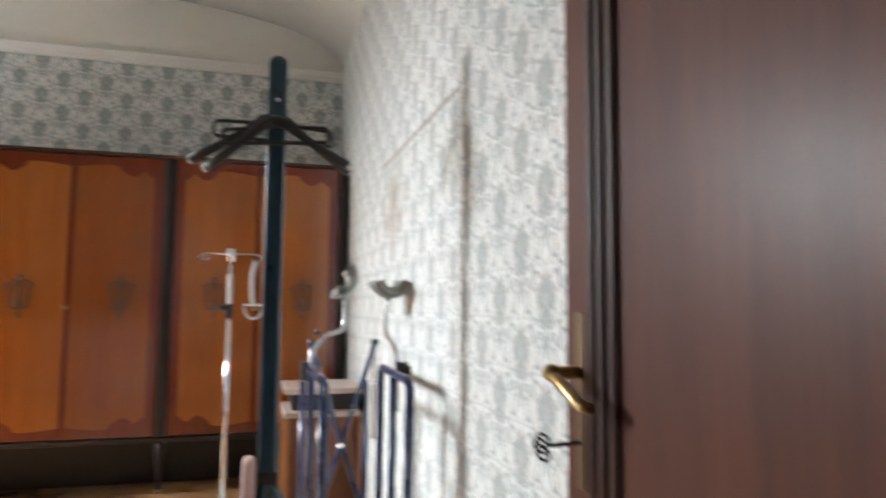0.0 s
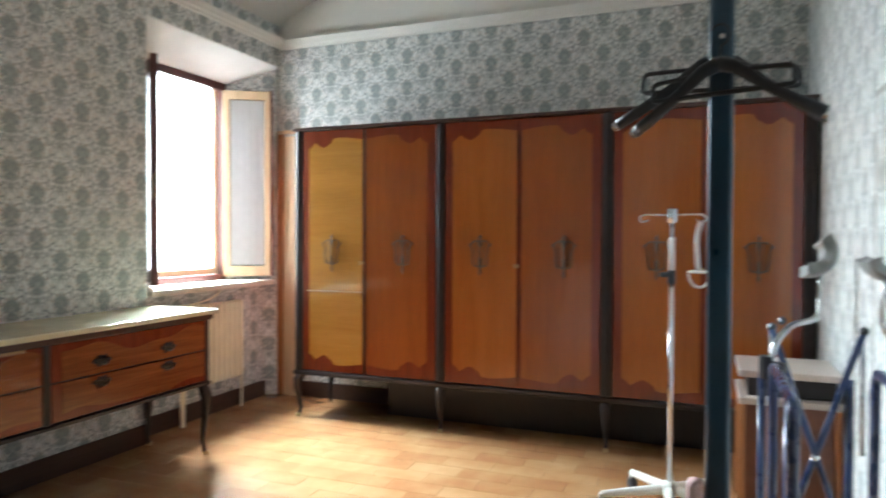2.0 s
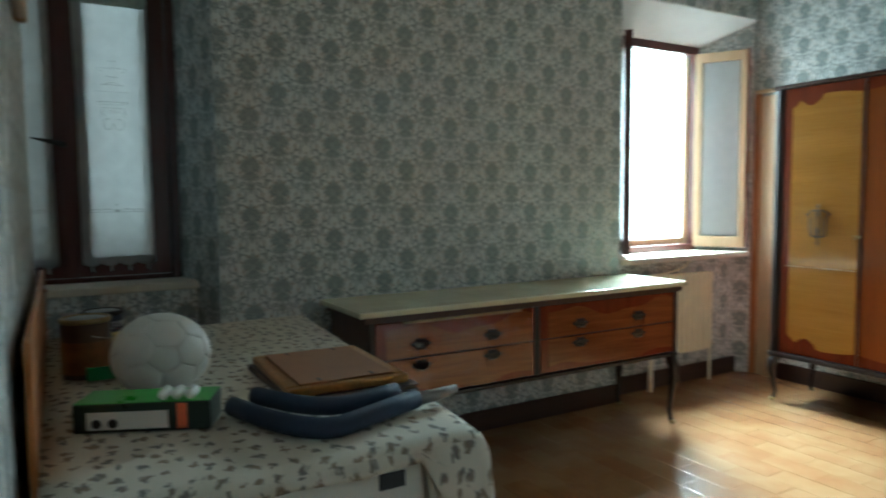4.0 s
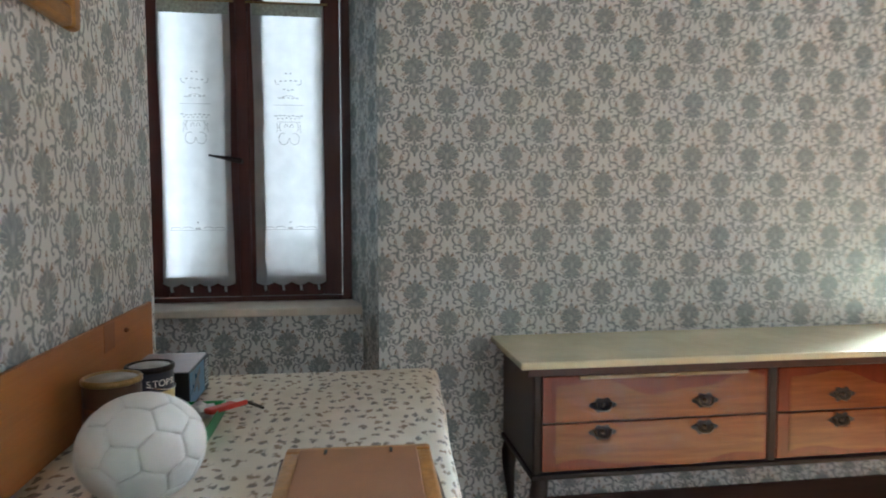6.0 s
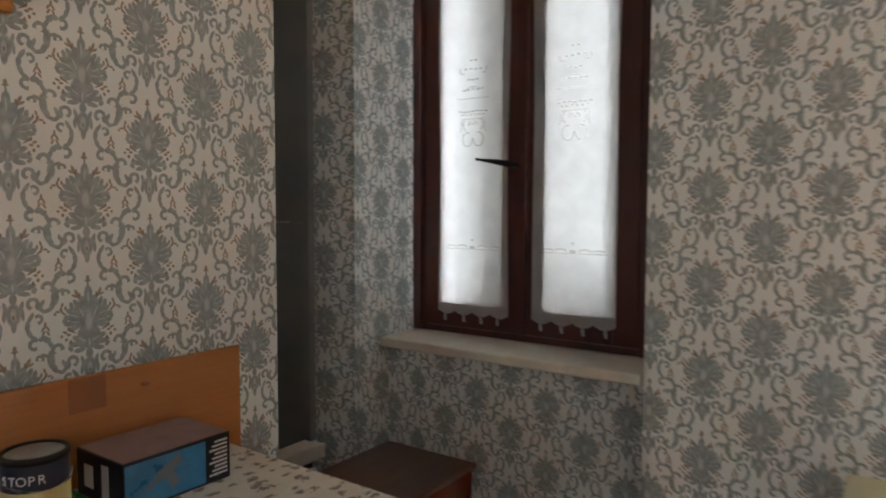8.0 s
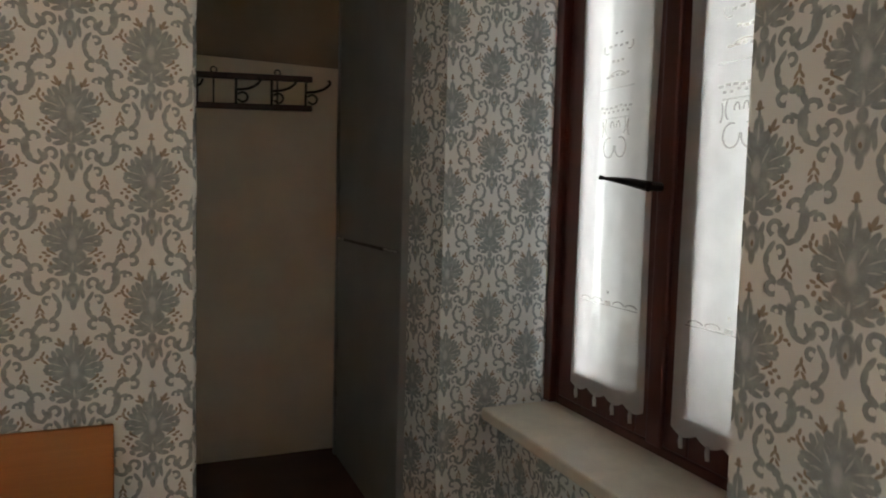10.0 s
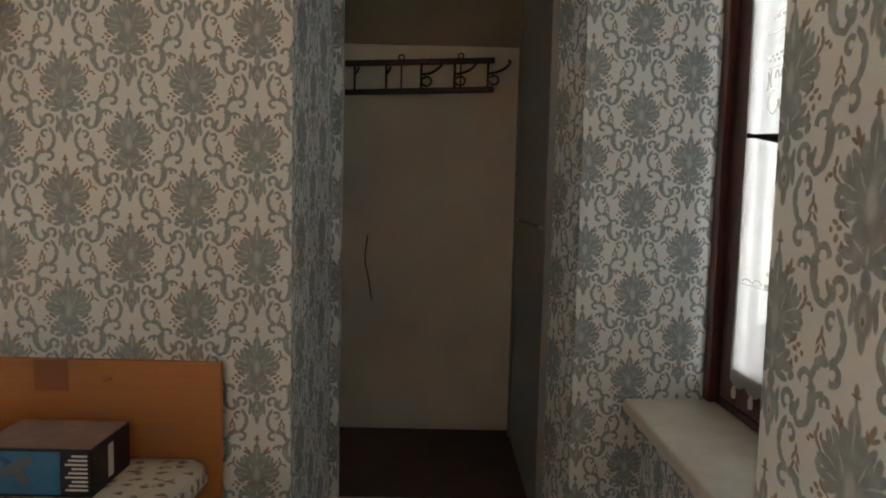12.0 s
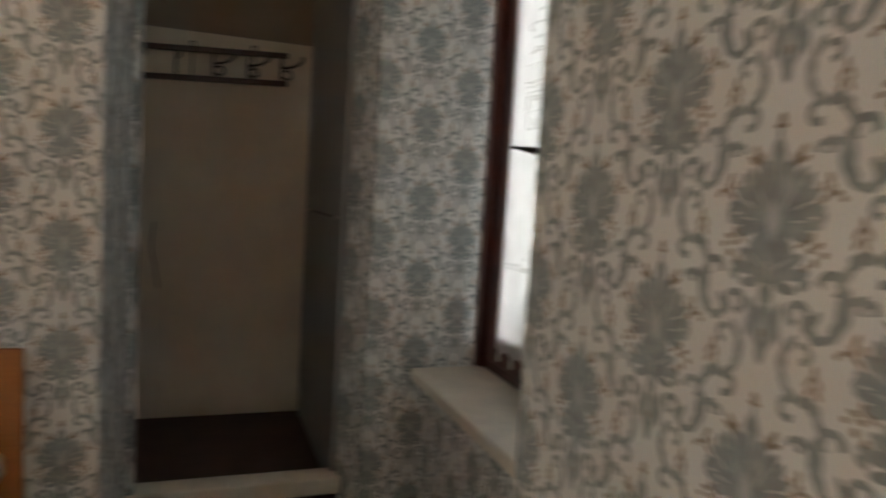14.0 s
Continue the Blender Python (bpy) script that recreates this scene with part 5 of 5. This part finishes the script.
# ---- bedside cabinet beside the curtained window ----
def nightstand(name, x0, x1, y0, y1, h, label, top_mat, side_mat, edge_mat):
    t = thing(name, ((x0 + x1) / 2, (y0 + y1) / 2, 0), label, "nightstand")
    part("body", bx(x0 + 0.012, x1 - 0.012, y0 + 0.012, y1 - 0.012, 0.06, h - 0.02, 0.004), side_mat, t)
    part("top", bx(x0, x1, y0, y1, h - 0.02, h, 0.006), top_mat, t)
    part("door", bx(x0 + 0.04, x1 - 0.04, y0 + 0.002, y0 + 0.012, 0.09, h - 0.06, 0.003), side_mat, t)
    part("knob", ball(((x0 + x1) / 2, y0 - 0.004, h * 0.55), 0.010, 10), BRASS, t, smooth=True)
    for x in (x0 + 0.03, x1 - 0.03):
        for y in (y0 + 0.03, y1 - 0.03):
            part("leg", bx(x - 0.018, x + 0.018, y - 0.018, y + 0.018, 0, 0.062, 0.003), edge_mat, t)
    return t


nightstand("nightstand", -0.17, 0.22, -0.335, 0.065, 0.55, "small dark brown wooden nightstand in the window recess", wood("nightstand_top", (0.085, 0.032, 0.022), (0.16, 0.065, 0.045), 0.4, axis=0, coat=0.3), MAHOGANY, EBONY)

bed2 = thing("bedside_cabinet", (3.545, 3.50, 0), "brown bedside cabinet with pale tops beside the wardrobe", "nightstand")
part("body", bx(3.372, 3.738, 3.32, 3.69, 0.05, 0.535, 0.004), plain("cabinet_brown", (0.17, 0.062, 0.028), 0.35, vary=0.2, scale=12), bed2)
part("lower_top", bx(3.345, 3.752, 3.29, 3.71, 0.536, 0.566, 0.006), plain("pale_pink_laminate", (0.60, 0.50, 0.43), 0.3, vary=0.08), bed2, "pale laminate shelf")
# solid near-black block in place of the shaded hollow between the tops
part("box_between", bx(3.385, 3.735, 3.34, 3.69, 0.567, 0.655, 0.004), EBONY, bed2, "near-black block painting the shade of an open compartment")
part("upper_top", bx(3.345, 3.752, 3.29, 3.71, 0.656, 0.686, 0.006), plain("pale_pink_top", (0.58, 0.49, 0.43), 0.3, vary=0.08), bed2, "pale laminate top")
for x in (3.36, 3.737):
    for y in (3.305, 3.695):
        part("leg", bx(x - 0.014, x + 0.014, y - 0.014, y + 0.014, 0, 0.535, 0.004), PINE_ORANGE, bed2, "orange wood leg")


# ---- coat stand with hangers ----
CX, CY = 3.238, 1.86
stand = thing("coat_stand", (CX, CY, 0), "dark teal metal coat stand with folding feet", "coat stand")
part("post", bx(CX - 0.029, CX + 0.029, CY - 0.016, CY + 0.016, 0.10, 1.885, 0.010), TEAL, stand)
part("post_cap", moved(lathe([(0.029, 0), (0.027, 0.012), (0.018, 0.022), (0.005, 0.027)], (0, 0, 0), 16), Matrix.Translation((CX, CY, 1.883)) @ Matrix.Diagonal((1, 0.58, 1, 1))), TEAL, stand, smooth=True)
for ax, ay in ((-0.36, 0.18), (0.36, 0.14), (-0.14, -0.36), (0.30, -0.25)):
    part("foot", tube([(CX + ax * 0.04, CY + ay * 0.04, 0.58), (CX + ax, CY + ay, 0.012)], 0.013, 8), TEAL, stand)
    part("foot_pad", ball((CX + ax, CY + ay, 0.014), 0.016, 8, 0.8), BLACK_PLASTIC, stand)
part("collar", bx(CX - 0.034, CX + 0.034, CY - 0.022, CY + 0.022, 0.55, 0.62, 0.006), BLACK_PLASTIC, stand)
part("peg", tube([(CX, CY + 0.012, 1.745), (CX, CY + 0.07, 1.755)], 0.007), CHROME, stand)
part("peg", tube([(CX, CY - 0.012, 1.745), (CX, CY - 0.05, 1.752)], 0.007), CHROME, stand)
rag = thing("cloth", (CX - 0.04, CY, 0.55), "pale pink cloth hanging on the coat stand's foot", "cloth")
part("fold", moved(bx(-0.022, 0.018, -0.03, 0.03, -0.16, 0.11, 0.016), Matrix.Translation((CX - 0.050, CY - 0.02, 0.56))), PINK_CLOTH, rag, smooth=True)


def hanger(cx, cy, z, turn, size, label):
    """Moulded suit hanger: two sloping broad arms, a trouser bar and a wire hook."""
    t = thing("coat_hanger", (cx, cy, z), label, "hanger", "hangers on the coat stand")
    m = Matrix.Translation((cx, cy, z)) @ Matrix.Rotation(radians(turn), 4, "Z") @ Matrix.Diagonal((size, 1, size, 1))
    for sg in (-1, 1):
        pts = [(0, 0, 0.0), (sg * 0.035, 0, -0.012), (sg * 0.09, 0.004, -0.055), (sg * 0.15, 0.012, -0.095), (sg * 0.205, 0.022, -0.128)]
        part("arm", tube([m @ Vector(p) for p in pts], 0.012, 10, [0.020, 0.017, 0.014, 0.015, 0.016]), BLACK_PLASTIC, t, smooth=True)
        part("end_cap", ball(m @ Vector((sg * 0.207, 0.022, -0.130)), 0.013, 8), CHROME, t, "pale hanger tip")
    part("trouser_bar", tube([m @ Vector(p) for p in bent([(-0.05, 0, -0.02), (-0.15, 0.0, -0.025), (-0.155, 0, -0.065), (0.155, 0, -0.065), (0.15, 0, -0.025), (0.05, 0, -0.02)], 0.012)], 0.006, 8), BLACK_PLASTIC, t, smooth=True)
    part("hook", tube([m @ Vector((0.022 * math.sin(a), 0, 0.062 - 0.024 * math.cos(a))) for a in [0.2 + 4.0 * q / 14 for q in range(15)]], 0.0024, 6), IRON, t, smooth=True)
    part("neck", tube([m @ Vector((0, 0, 0.0)), m @ Vector((0.004, 0, 0.040))], 0.0026, 6), IRON, t)
    return t


hanger(CX - 0.004, CY + 0.055, 1.725, 6, 1.22, "black moulded suit hanger with a trouser bar on the stand")
hanger(CX - 0.006, CY - 0.035, 1.690, -20, 1.10, "broad black moulded suit hanger turned on the stand")


# ---- drip stand ----
IX, IY = 3.06, 3.30
drip = thing("drip_stand", (IX, IY, 0), "chromed hospital drip stand on white castor feet", "drip stand")
part("lower_pole", tube([(IX, IY, 0.10), (IX, IY, 1.07)], 0.0125, 14), CHROME, drip, smooth=True)
part("upper_pole", tube([(IX, IY, 1.05), (IX, IY, 1.39)], 0.009, 12), CHROME, drip, smooth=True)
part("clamp", joined(tube([(IX, IY, 1.06), (IX, IY, 1.12)], 0.018, 12), tube([(IX - 0.015, IY - 0.01, 1.10), (IX - 0.05, IY - 0.025, 1.10)], 0.012, 10)), BLACK_PLASTIC, drip, "black clamp knob")
part("sleeve", tube([(IX, IY, 1.12), (IX, IY, 1.27)], 0.0135, 12), WHITE_PLASTIC, drip, "white plastic sleeve", smooth=True)
part("hub", tube([(IX, IY, 1.335), (IX, IY, 1.40)], 0.024, 14, None), CHROME, drip, smooth=True)
for sg in (-1, 1):
    part("hook_arm", tube(bent([(IX, IY, 1.372), (IX + sg * 0.13, IY, 1.374), (IX + sg * 0.148, IY, 1.355), (IX + sg * 0.13, IY, 1.335), (IX + sg * 0.105, IY, 1.350)], 0.02), 0.0045, 8), CHROME, drip, smooth=True)
for k in range(5):
    a = radians(200 + 72 * k)
    ex, ey = IX + 0.31 * math.cos(a), IY + 0.31 * math.sin(a)
    f = part("foot_arm", tube([(IX, IY, 0.115), (ex, ey, 0.085)], 0.019, 10, [0.024, 0.016]), WHITE_PAINT, drip, "white cast foot")
    part("castor", moved(lathe([(0.030, -0.012), (0.034, -0.008), (0.034, 0.008), (0.030, 0.012)], (0, 0, 0), 16), Matrix.Translation((ex, ey, 0.034)) @ Matrix.Rotation(a, 4, "Z") @ Matrix.Rotation(math.pi / 2, 4, "X")), BLACK_PLASTIC, f, "black rubber wheel", smooth=True)
    part("fork", bx(ex - 0.012, ex + 0.012, ey - 0.012, ey + 0.012, 0.05, 0.09, 0.004), WHITE_PLASTIC, f)
part("foot_hub", lathe([(0.03, 0.085), (0.045, 0.10), (0.04, 0.135), (0.02, 0.15)], (IX, IY, 0), 18), WHITE_PAINT, drip, smooth=True)
holder = thing("bottle_holder", (IX + 0.115, IY - 0.004, 1.10), "white plastic bottle holder hanging from the drip stand hook", "holder")
part("strap", tube(bent([(IX + 0.122, IY - 0.004, 1.337), (IX + 0.105, IY - 0.004, 1.27), (IX + 0.108, IY - 0.004, 1.17), (IX + 0.115, IY - 0.004, 1.11)], 0.04), 0.011, 8), WHITE_PLASTIC, holder, smooth=True)
part("ring", tube([(IX + 0.118 + 0.045 * math.cos(a), IY - 0.004 + 0.045 * math.sin(a), 1.115) for a in [q * math.pi / 10 for q in range(20)]], 0.006, 6, closed=True), WHITE_PLASTIC, holder, smooth=True)
part("cradle", tube([(IX + 0.118 + 0.045 * math.cos(a), IY - 0.004, 1.105 + 0.06 * math.sin(a)) for a in [math.pi + q * math.pi / 10 for q in range(11)]], 0.006, 6), WHITE_PLASTIC, holder, smooth=True)


# ---- folded examination couch with leg rests ----
couch = thing("folded_examination_couch", (3.55, 2.3, 0), "folded navy tubular examination couch with chromed leg rests", "couch")
for x in (3.40, 3.665):
    part("side_frame", tube(bent([(x, 2.33, 0.012), (x, 2.31, 0.885), (x, 1.80, 0.882), (x, 1.84, 0.012)], 0.05, 6), 0.0145, 12), NAVY, couch, smooth=True)
    part("inner_rail", tube([(x + 0.035, 2.26, 0.012), (x + 0.035, 2.25, 0.86)], 0.0135, 10), NAVY, couch, smooth=True)
    part("rear_post", tube([(x - 0.01, 2.62, 0.012), (x - 0.01, 2.62, 0.80)], 0.0125, 10), NAVY, couch, smooth=True)
part("brace", tube([(3.695, 2.634, 0.955), (3.41, 2.60, 0.10)], 0.0115, 10), NAVY, couch, smooth=True)
part("brace", tube([(3.42, 2.63, 0.955), (3.70, 2.60, 0.10)], 0.0115, 10), NAVY, couch, smooth=True)
part("pivot", ball((3.555, 2.618, 0.53), 0.017, 10), CHROME, couch)
for x in (3.695, 3.42):
    part("end_knob", ball((x, 2.634, 0.962), 0.016, 10), BLACK_PLASTIC, couch)
    part("brace_link", tube([(x, 2.634, 0.955), (x, 2.628, 0.55)], 0.009, 8), CHROME, couch, smooth=True)
part("bottom_rail", tube([(3.40, 2.33, 0.14), (3.665, 2.33, 0.14)], 0.0125, 10), NAVY, couch, smooth=True)
part("bottom_rail", tube([(3.40, 1.86, 0.14), (3.665, 1.86, 0.14)], 0.0125, 10), NAVY, couch, smooth=True)


def leg_rest(base, path, pad, turn, tilt=0):
    """Chromed bent rod in a clamp with a moulded trough pad."""
    rod = part("rest_rod", tube(bent(path, 0.045, 6), 0.010, 10), CHROME, couch, "chromed bent rod", smooth=True)
    part("clamp", joined(tube([(base[0], base[1], base[2] - 0.04), (base[0], base[1], base[2] + 0.03)], 0.022, 12), tube([base, (base[0] + 0.05, base[1] - 0.03, base[2])], 0.017, 12)), BLACK_PLASTIC, rod, "black clamp with knob")
    bm = bmesh.new()
    n, w = 18, 8
    outer = []
    for q in range(n + 1):
        a = math.pi * (1.10 + 0.80 * q / n)
        for j in range(w + 1):
            y = -0.045 + 0.09 * j / w
            e = 1 - (abs(y) / 0.047) ** 4 * 0.25
            outer.append(bm.verts.new((0.074 * math.cos(a), y * 1.2, 0.052 + 0.080 * math.sin(a) * e)))
    for q in range(n):
        for j in range(w):
            p = q * (w + 1) + j
            bm.faces.new((outer[p], outer[p + 1], outer[p + w + 2], outer[p + w + 1]))
    moved(bm, Matrix.Translation(pad) @ Matrix.Rotation(radians(tilt), 4, "Y") @ Matrix.Rotation(radians(turn), 4, "Z"))
    o = part("pad", bm, GREY_VINYL, rod, "grey vinyl trough pad", smooth=True)
    so = o.modifiers.new("thickness", "SOLIDIFY")
    so.thickness = 0.036
    bv = o.modifiers.new("round", "BEVEL")
    bv.width, bv.segments, bv.limit_method = 0.008, 3, "ANGLE"


leg_rest((3.735, 2.262, 0.875), [(3.72, 2.27, 0.72), (3.72, 2.265, 0.96), (3.672, 2.26, 1.01), (3.668, 2.26, 1.09), (3.684, 2.26, 1.17)], (3.684, 2.26, 1.175), 8)
leg_rest((3.385, 2.375, 0.872), [(3.40, 2.37, 0.72), (3.40, 2.37, 0.93), (3.45, 2.38, 1.005), (3.53, 2.39, 1.02), (3.535, 2.40, 1.09), (3.53, 2.40, 1.17)], (3.545, 2.40, 1.20), 12, -62)
part("rod_end", ball((3.425, 2.37, 1.015), 0.013, 10), BLACK_PLASTIC, couch)


# ---- entrance door, folded back along the wall ----
leaf = thing("door_1", (3.74, 0.38, 0), "open dark walnut door with brass lever handle and key", "door")
leaf["kind"] = "structure"
FX = 3.722
part("leaf", bx(FX, 3.758, -0.03, 0.805, 0.008, 2.06, 0.004), DOOR_WOOD, leaf)
for b in (bx(FX - 0.004, FX, 0.722, 0.803, 0.01, 2.058, 0.002), bx(FX - 0.004, FX, -0.028, 0.06, 0.01, 2.058, 0.002)):
    part("stile", b, DOOR_WOOD, leaf)
for b in (bx(FX - 0.004, FX, 0.06, 0.722, 0.01, 0.14, 0.002), bx(FX - 0.004, FX, 0.06, 0.722, 1.95, 2.058, 0.002)):
    part("rail", b, DOOR_WOOD, leaf)
for y in (0.708, 0.676, 0.640):
    part("moulding", bx(FX - 0.012, FX, y - 0.010, y + 0.010, 0.14, 1.95, 0.006), DOOR_DARK, leaf, "dark raised moulding")
for y in (0.078, 0.11, 0.146):
    part("moulding", bx(FX - 0.012, FX, y - 0.010, y + 0.010, 0.14, 1.95, 0.006), DOOR_DARK, leaf, "dark raised moulding")
pl = part("lock_plate", bx(FX - 0.008, FX - 0.004, 0.732, 0.765, 0.825, 1.115, 0.002), plain("tarnished_brass", (0.13, 0.085, 0.05), 0.5, metal=0.8, vary=0.3), leaf, "tarnished brass lock plate")
part("lever_handle", joined(tube([(FX - 0.006, 0.750, 1.015), (FX - 0.055, 0.750, 1.015)], 0.011, 12), ball((FX - 0.058, 0.750, 1.015), 0.015, 10),
                            tube(bent([(FX - 0.058, 0.750, 1.013), (FX - 0.060, 0.705, 1.000), (FX - 0.056, 0.655, 0.975), (FX - 0.045, 0.64, 0.972)], 0.02), 0.0095, 10)), BRASS, pl, "brass lever handle", smooth=True)
part("key", joined(tube([(FX - 0.005, 0.75, 0.90), (FX - 0.06, 0.75, 0.897)], 0.0035, 8),
                   *[tube([(FX - 0.073 + 0.010 * math.cos(a), 0.75 + dy + 0.010 * math.sin(a) * 0.8, 0.896 + dz + 0.010 * math.sin(a)) for a in [q * math.pi / 6 for q in range(12)]], 0.0025, 6, closed=True)
                     for dy, dz in ((0.0, 0.010), (0.0, -0.010), (0.01, 0.0))]), IRON, pl, "black iron key", smooth=True)
casing = thing("door_frame", (2.76, -0.02, 0), "dark wooden frame of the entrance door", "door frame")
part("jamb", bx(2.78, 2.80, -0.5, 0.012, 0, 2.10, 0.004), DOOR_DARK, casing)
part("jamb", bx(3.745, 3.764, -0.5, -0.035, 0, 2.10, 0.004), DOOR_DARK, casing)
part("head", bx(2.80, 3.745, -0.5, 0.012, 2.08, 2.118, 0.004), DOOR_DARK, casing)


# ---- the raised niche: folded door and coat rack ----
nd = thing("niche_door", (0.04, -0.95, 0.55), "grey painted panelled door folded back inside the niche", "door")
part("frame_post", bx(0.032, 0.062, -0.548, -0.517, 0.571, 2.58, 0.004), GREY_PAINT, nd)
part("upper_leaf", bx(0.034, 0.052, -1.32, -0.552, 1.388, 2.58, 0.004), GREY_PAINT, nd)
part("lower_leaf", bx(0.034, 0.052, -1.32, -0.552, 0.485, 1.380, 0.004), GREY_PAINT, nd)
part("edge_bead", bx(0.052, 0.060, -1.32, -1.30, 0.485, 2.58, 0.002), GREY_PAINT, nd)
part("slot", bx(0.0522, 0.0532, -1.22, -0.72, 1.379, 1.389, 0), BLACK_PLASTIC, nd, "dark gap between the leaves")

rack = thing("coat_rack", (0.43, -1.38, 1.96), "dark wooden wall coat rack with iron hooks in the niche", "coat rack")
RY = -1.388
LEAN = radians(2.6)


def on_rack(x, dz, out=0.0):
    """A point of the slightly tilted rack, dz above its lower rail."""
    return (x, RY + out, 1.891 + dz - math.tan(LEAN) * (x - 0.45))


for dz in (0.115, 0.0):
    part("rail", moved(bx(-0.30, 0.305, 0, 0.018, -0.0115, 0.0115, 0.004), Matrix.Translation(on_rack(0.45, dz)) @ Matrix.Rotation(LEAN, 4, "Y")), DOOR_DARK, rack)
for x in (0.528, 0.288):
    part("rack_strut", tube([on_rack(x, 0.125, 0.004), on_rack(x, -0.005, 0.004)], 0.0035, 6), IRON, rack)
    c = on_rack(x, 0.136, 0.004)
    part("hanging_eye", tube([(c[0] + 0.011 * math.cos(a), c[1], c[2] + 0.011 * math.sin(a)) for a in [q * math.pi / 6 for q in range(12)]], 0.003, 6, closed=True), IRON, rack)
for x in (0.715, 0.588):
    part("bare_hook_post", joined(tube([on_rack(x, 0.105, 0.02), on_rack(x, 0.005, 0.02)], 0.0048, 6),
                                  tube(bent([on_rack(x, 0.07, 0.022), on_rack(x - 0.012, 0.075, 0.035), on_rack(x - 0.02, 0.095, 0.04)], 0.012), 0.0045, 7)), IRON, rack, "broken iron hook", smooth=True)
for x in (0.447, 0.312, 0.178):
    part("coat_hook", joined(tube([on_rack(x, 0.105, 0.02), on_rack(x, 0.005, 0.02)], 0.005, 6),
                             tube(bent([on_rack(x, 0.062, 0.022), on_rack(x - 0.03, 0.060, 0.05), on_rack(x - 0.062, 0.068, 0.08), on_rack(x - 0.085, 0.090, 0.09), on_rack(x - 0.074, 0.102, 0.09)], 0.03), 0.0050, 7),
                             tube([on_rack(x - 0.022 + 0.019 * math.cos(a), 0.032 + 0.019 * math.sin(a), 0.03 + 0.02 * q / 14) for q, a in enumerate([0.6 + 5.2 * n / 14 for n in range(15)])], 0.0042, 7)), IRON, rack, "twisted iron double hook", smooth=True)
crack = plain("crack_dark", (0.10, 0.07, 0.05), 0.9)
wire2 = thing("wire", (0.70, -1.385, 1.2), "thin dark wire hanging on the niche wall", "wire")
part("strand", tube(bent([(0.655, RY + 0.003, 1.30), (0.668, RY + 0.003, 1.20), (0.648, RY + 0.003, 1.12), (0.635, RY + 0.003, 1.03)], 0.05), 0.0028, 6, None), crack, wire2)


# ---- floor tiles ----
def tile_mesh(lx, ly):
    bm = bx(-lx / 2, lx / 2, -ly / 2, ly / 2, -0.010, 0.0, 0)
    top = [f for f in bm.faces if f.normal.z > 0.9 or all(abs(v.co.z) < 1e-6 for v in f.verts)]
    bmesh.ops.inset_individual(bm, faces=top, thickness=0.003)
    for v in bm.verts:
        if abs(v.co.z) < 1e-6 and (abs(abs(v.co.x) - lx / 2) < 1e-6 or abs(abs(v.co.y) - ly / 2) < 1e-6):
            v.co.z = -0.0002
    me = bpy.data.meshes.new("tile")
    bm.to_mesh(me)
    bm.free()
    me.materials.append(TERRACOTTA)
    return me


floor_ob = bpy.data.objects["floor"]
TL, TW, GAP = 0.285, 0.142, 0.002
tile_rnd = random.Random(4)
shared = tile_mesh(TL - GAP, TW - GAP)
rest_v, rest_f, count = [], [], 0
row = 0
y = -1.60
while y < 4.60:
    x = -0.44 + (TL / 2 if row % 2 else 0)
    while x < 4.2:
        cx, cy = x + TL / 2, y + TW / 2
        dz, tx, ty = tile_rnd.uniform(-0.0004, 0.0004), tile_rnd.uniform(-0.0018, 0.0018), tile_rnd.uniform(-0.0022, 0.0022)
        if 0.45 < cx < 3.7 and 1.35 < cy < 4.25 and count < 300 and cy > 4.25 - 26 * TW:
            ob = new("tile", shared)
            ob.parent = floor_ob
            ob.matrix_basis = Matrix.Translation((cx, cy, dz)) @ Euler((tx, ty, 0)).to_matrix().to_4x4()
            count += 1
        else:
            b = len(rest_v)
            h = TL / 2 - GAP / 2, TW / 2 - GAP / 2
            for hz, k in ((-0.010, 1.0), (dz - 0.0002, 1.0), (dz, 0.975)):
                for sx, sy in ((-1, -1), (1, -1), (1, 1), (-1, 1)):
                    rest_v.append((cx + sx * (h[0] if k == 1 else h[0] - 0.003), cy + sy * (h[1] if k == 1 else h[1] - 0.003), hz))
            for q in (0, 4):
                for e in range(4):
                    rest_f.append((b + q + e, b + q + (e + 1) % 4, b + q + 4 + (e + 1) % 4, b + q + 4 + e))
            rest_f.append((b + 8, b + 9, b + 10, b + 11))
        x += TL
    y += TW
    row += 1
rest_me = bpy.data.meshes.new("more_tiles")
rest_me.from_pydata(rest_v, [], rest_f)
rest_me.materials.append(TERRACOTTA)
more = new("more_tiles", rest_me)
more.parent = floor_ob
tagged(more, "waxed terracotta tiles along the walls and furniture", kind="stuff")
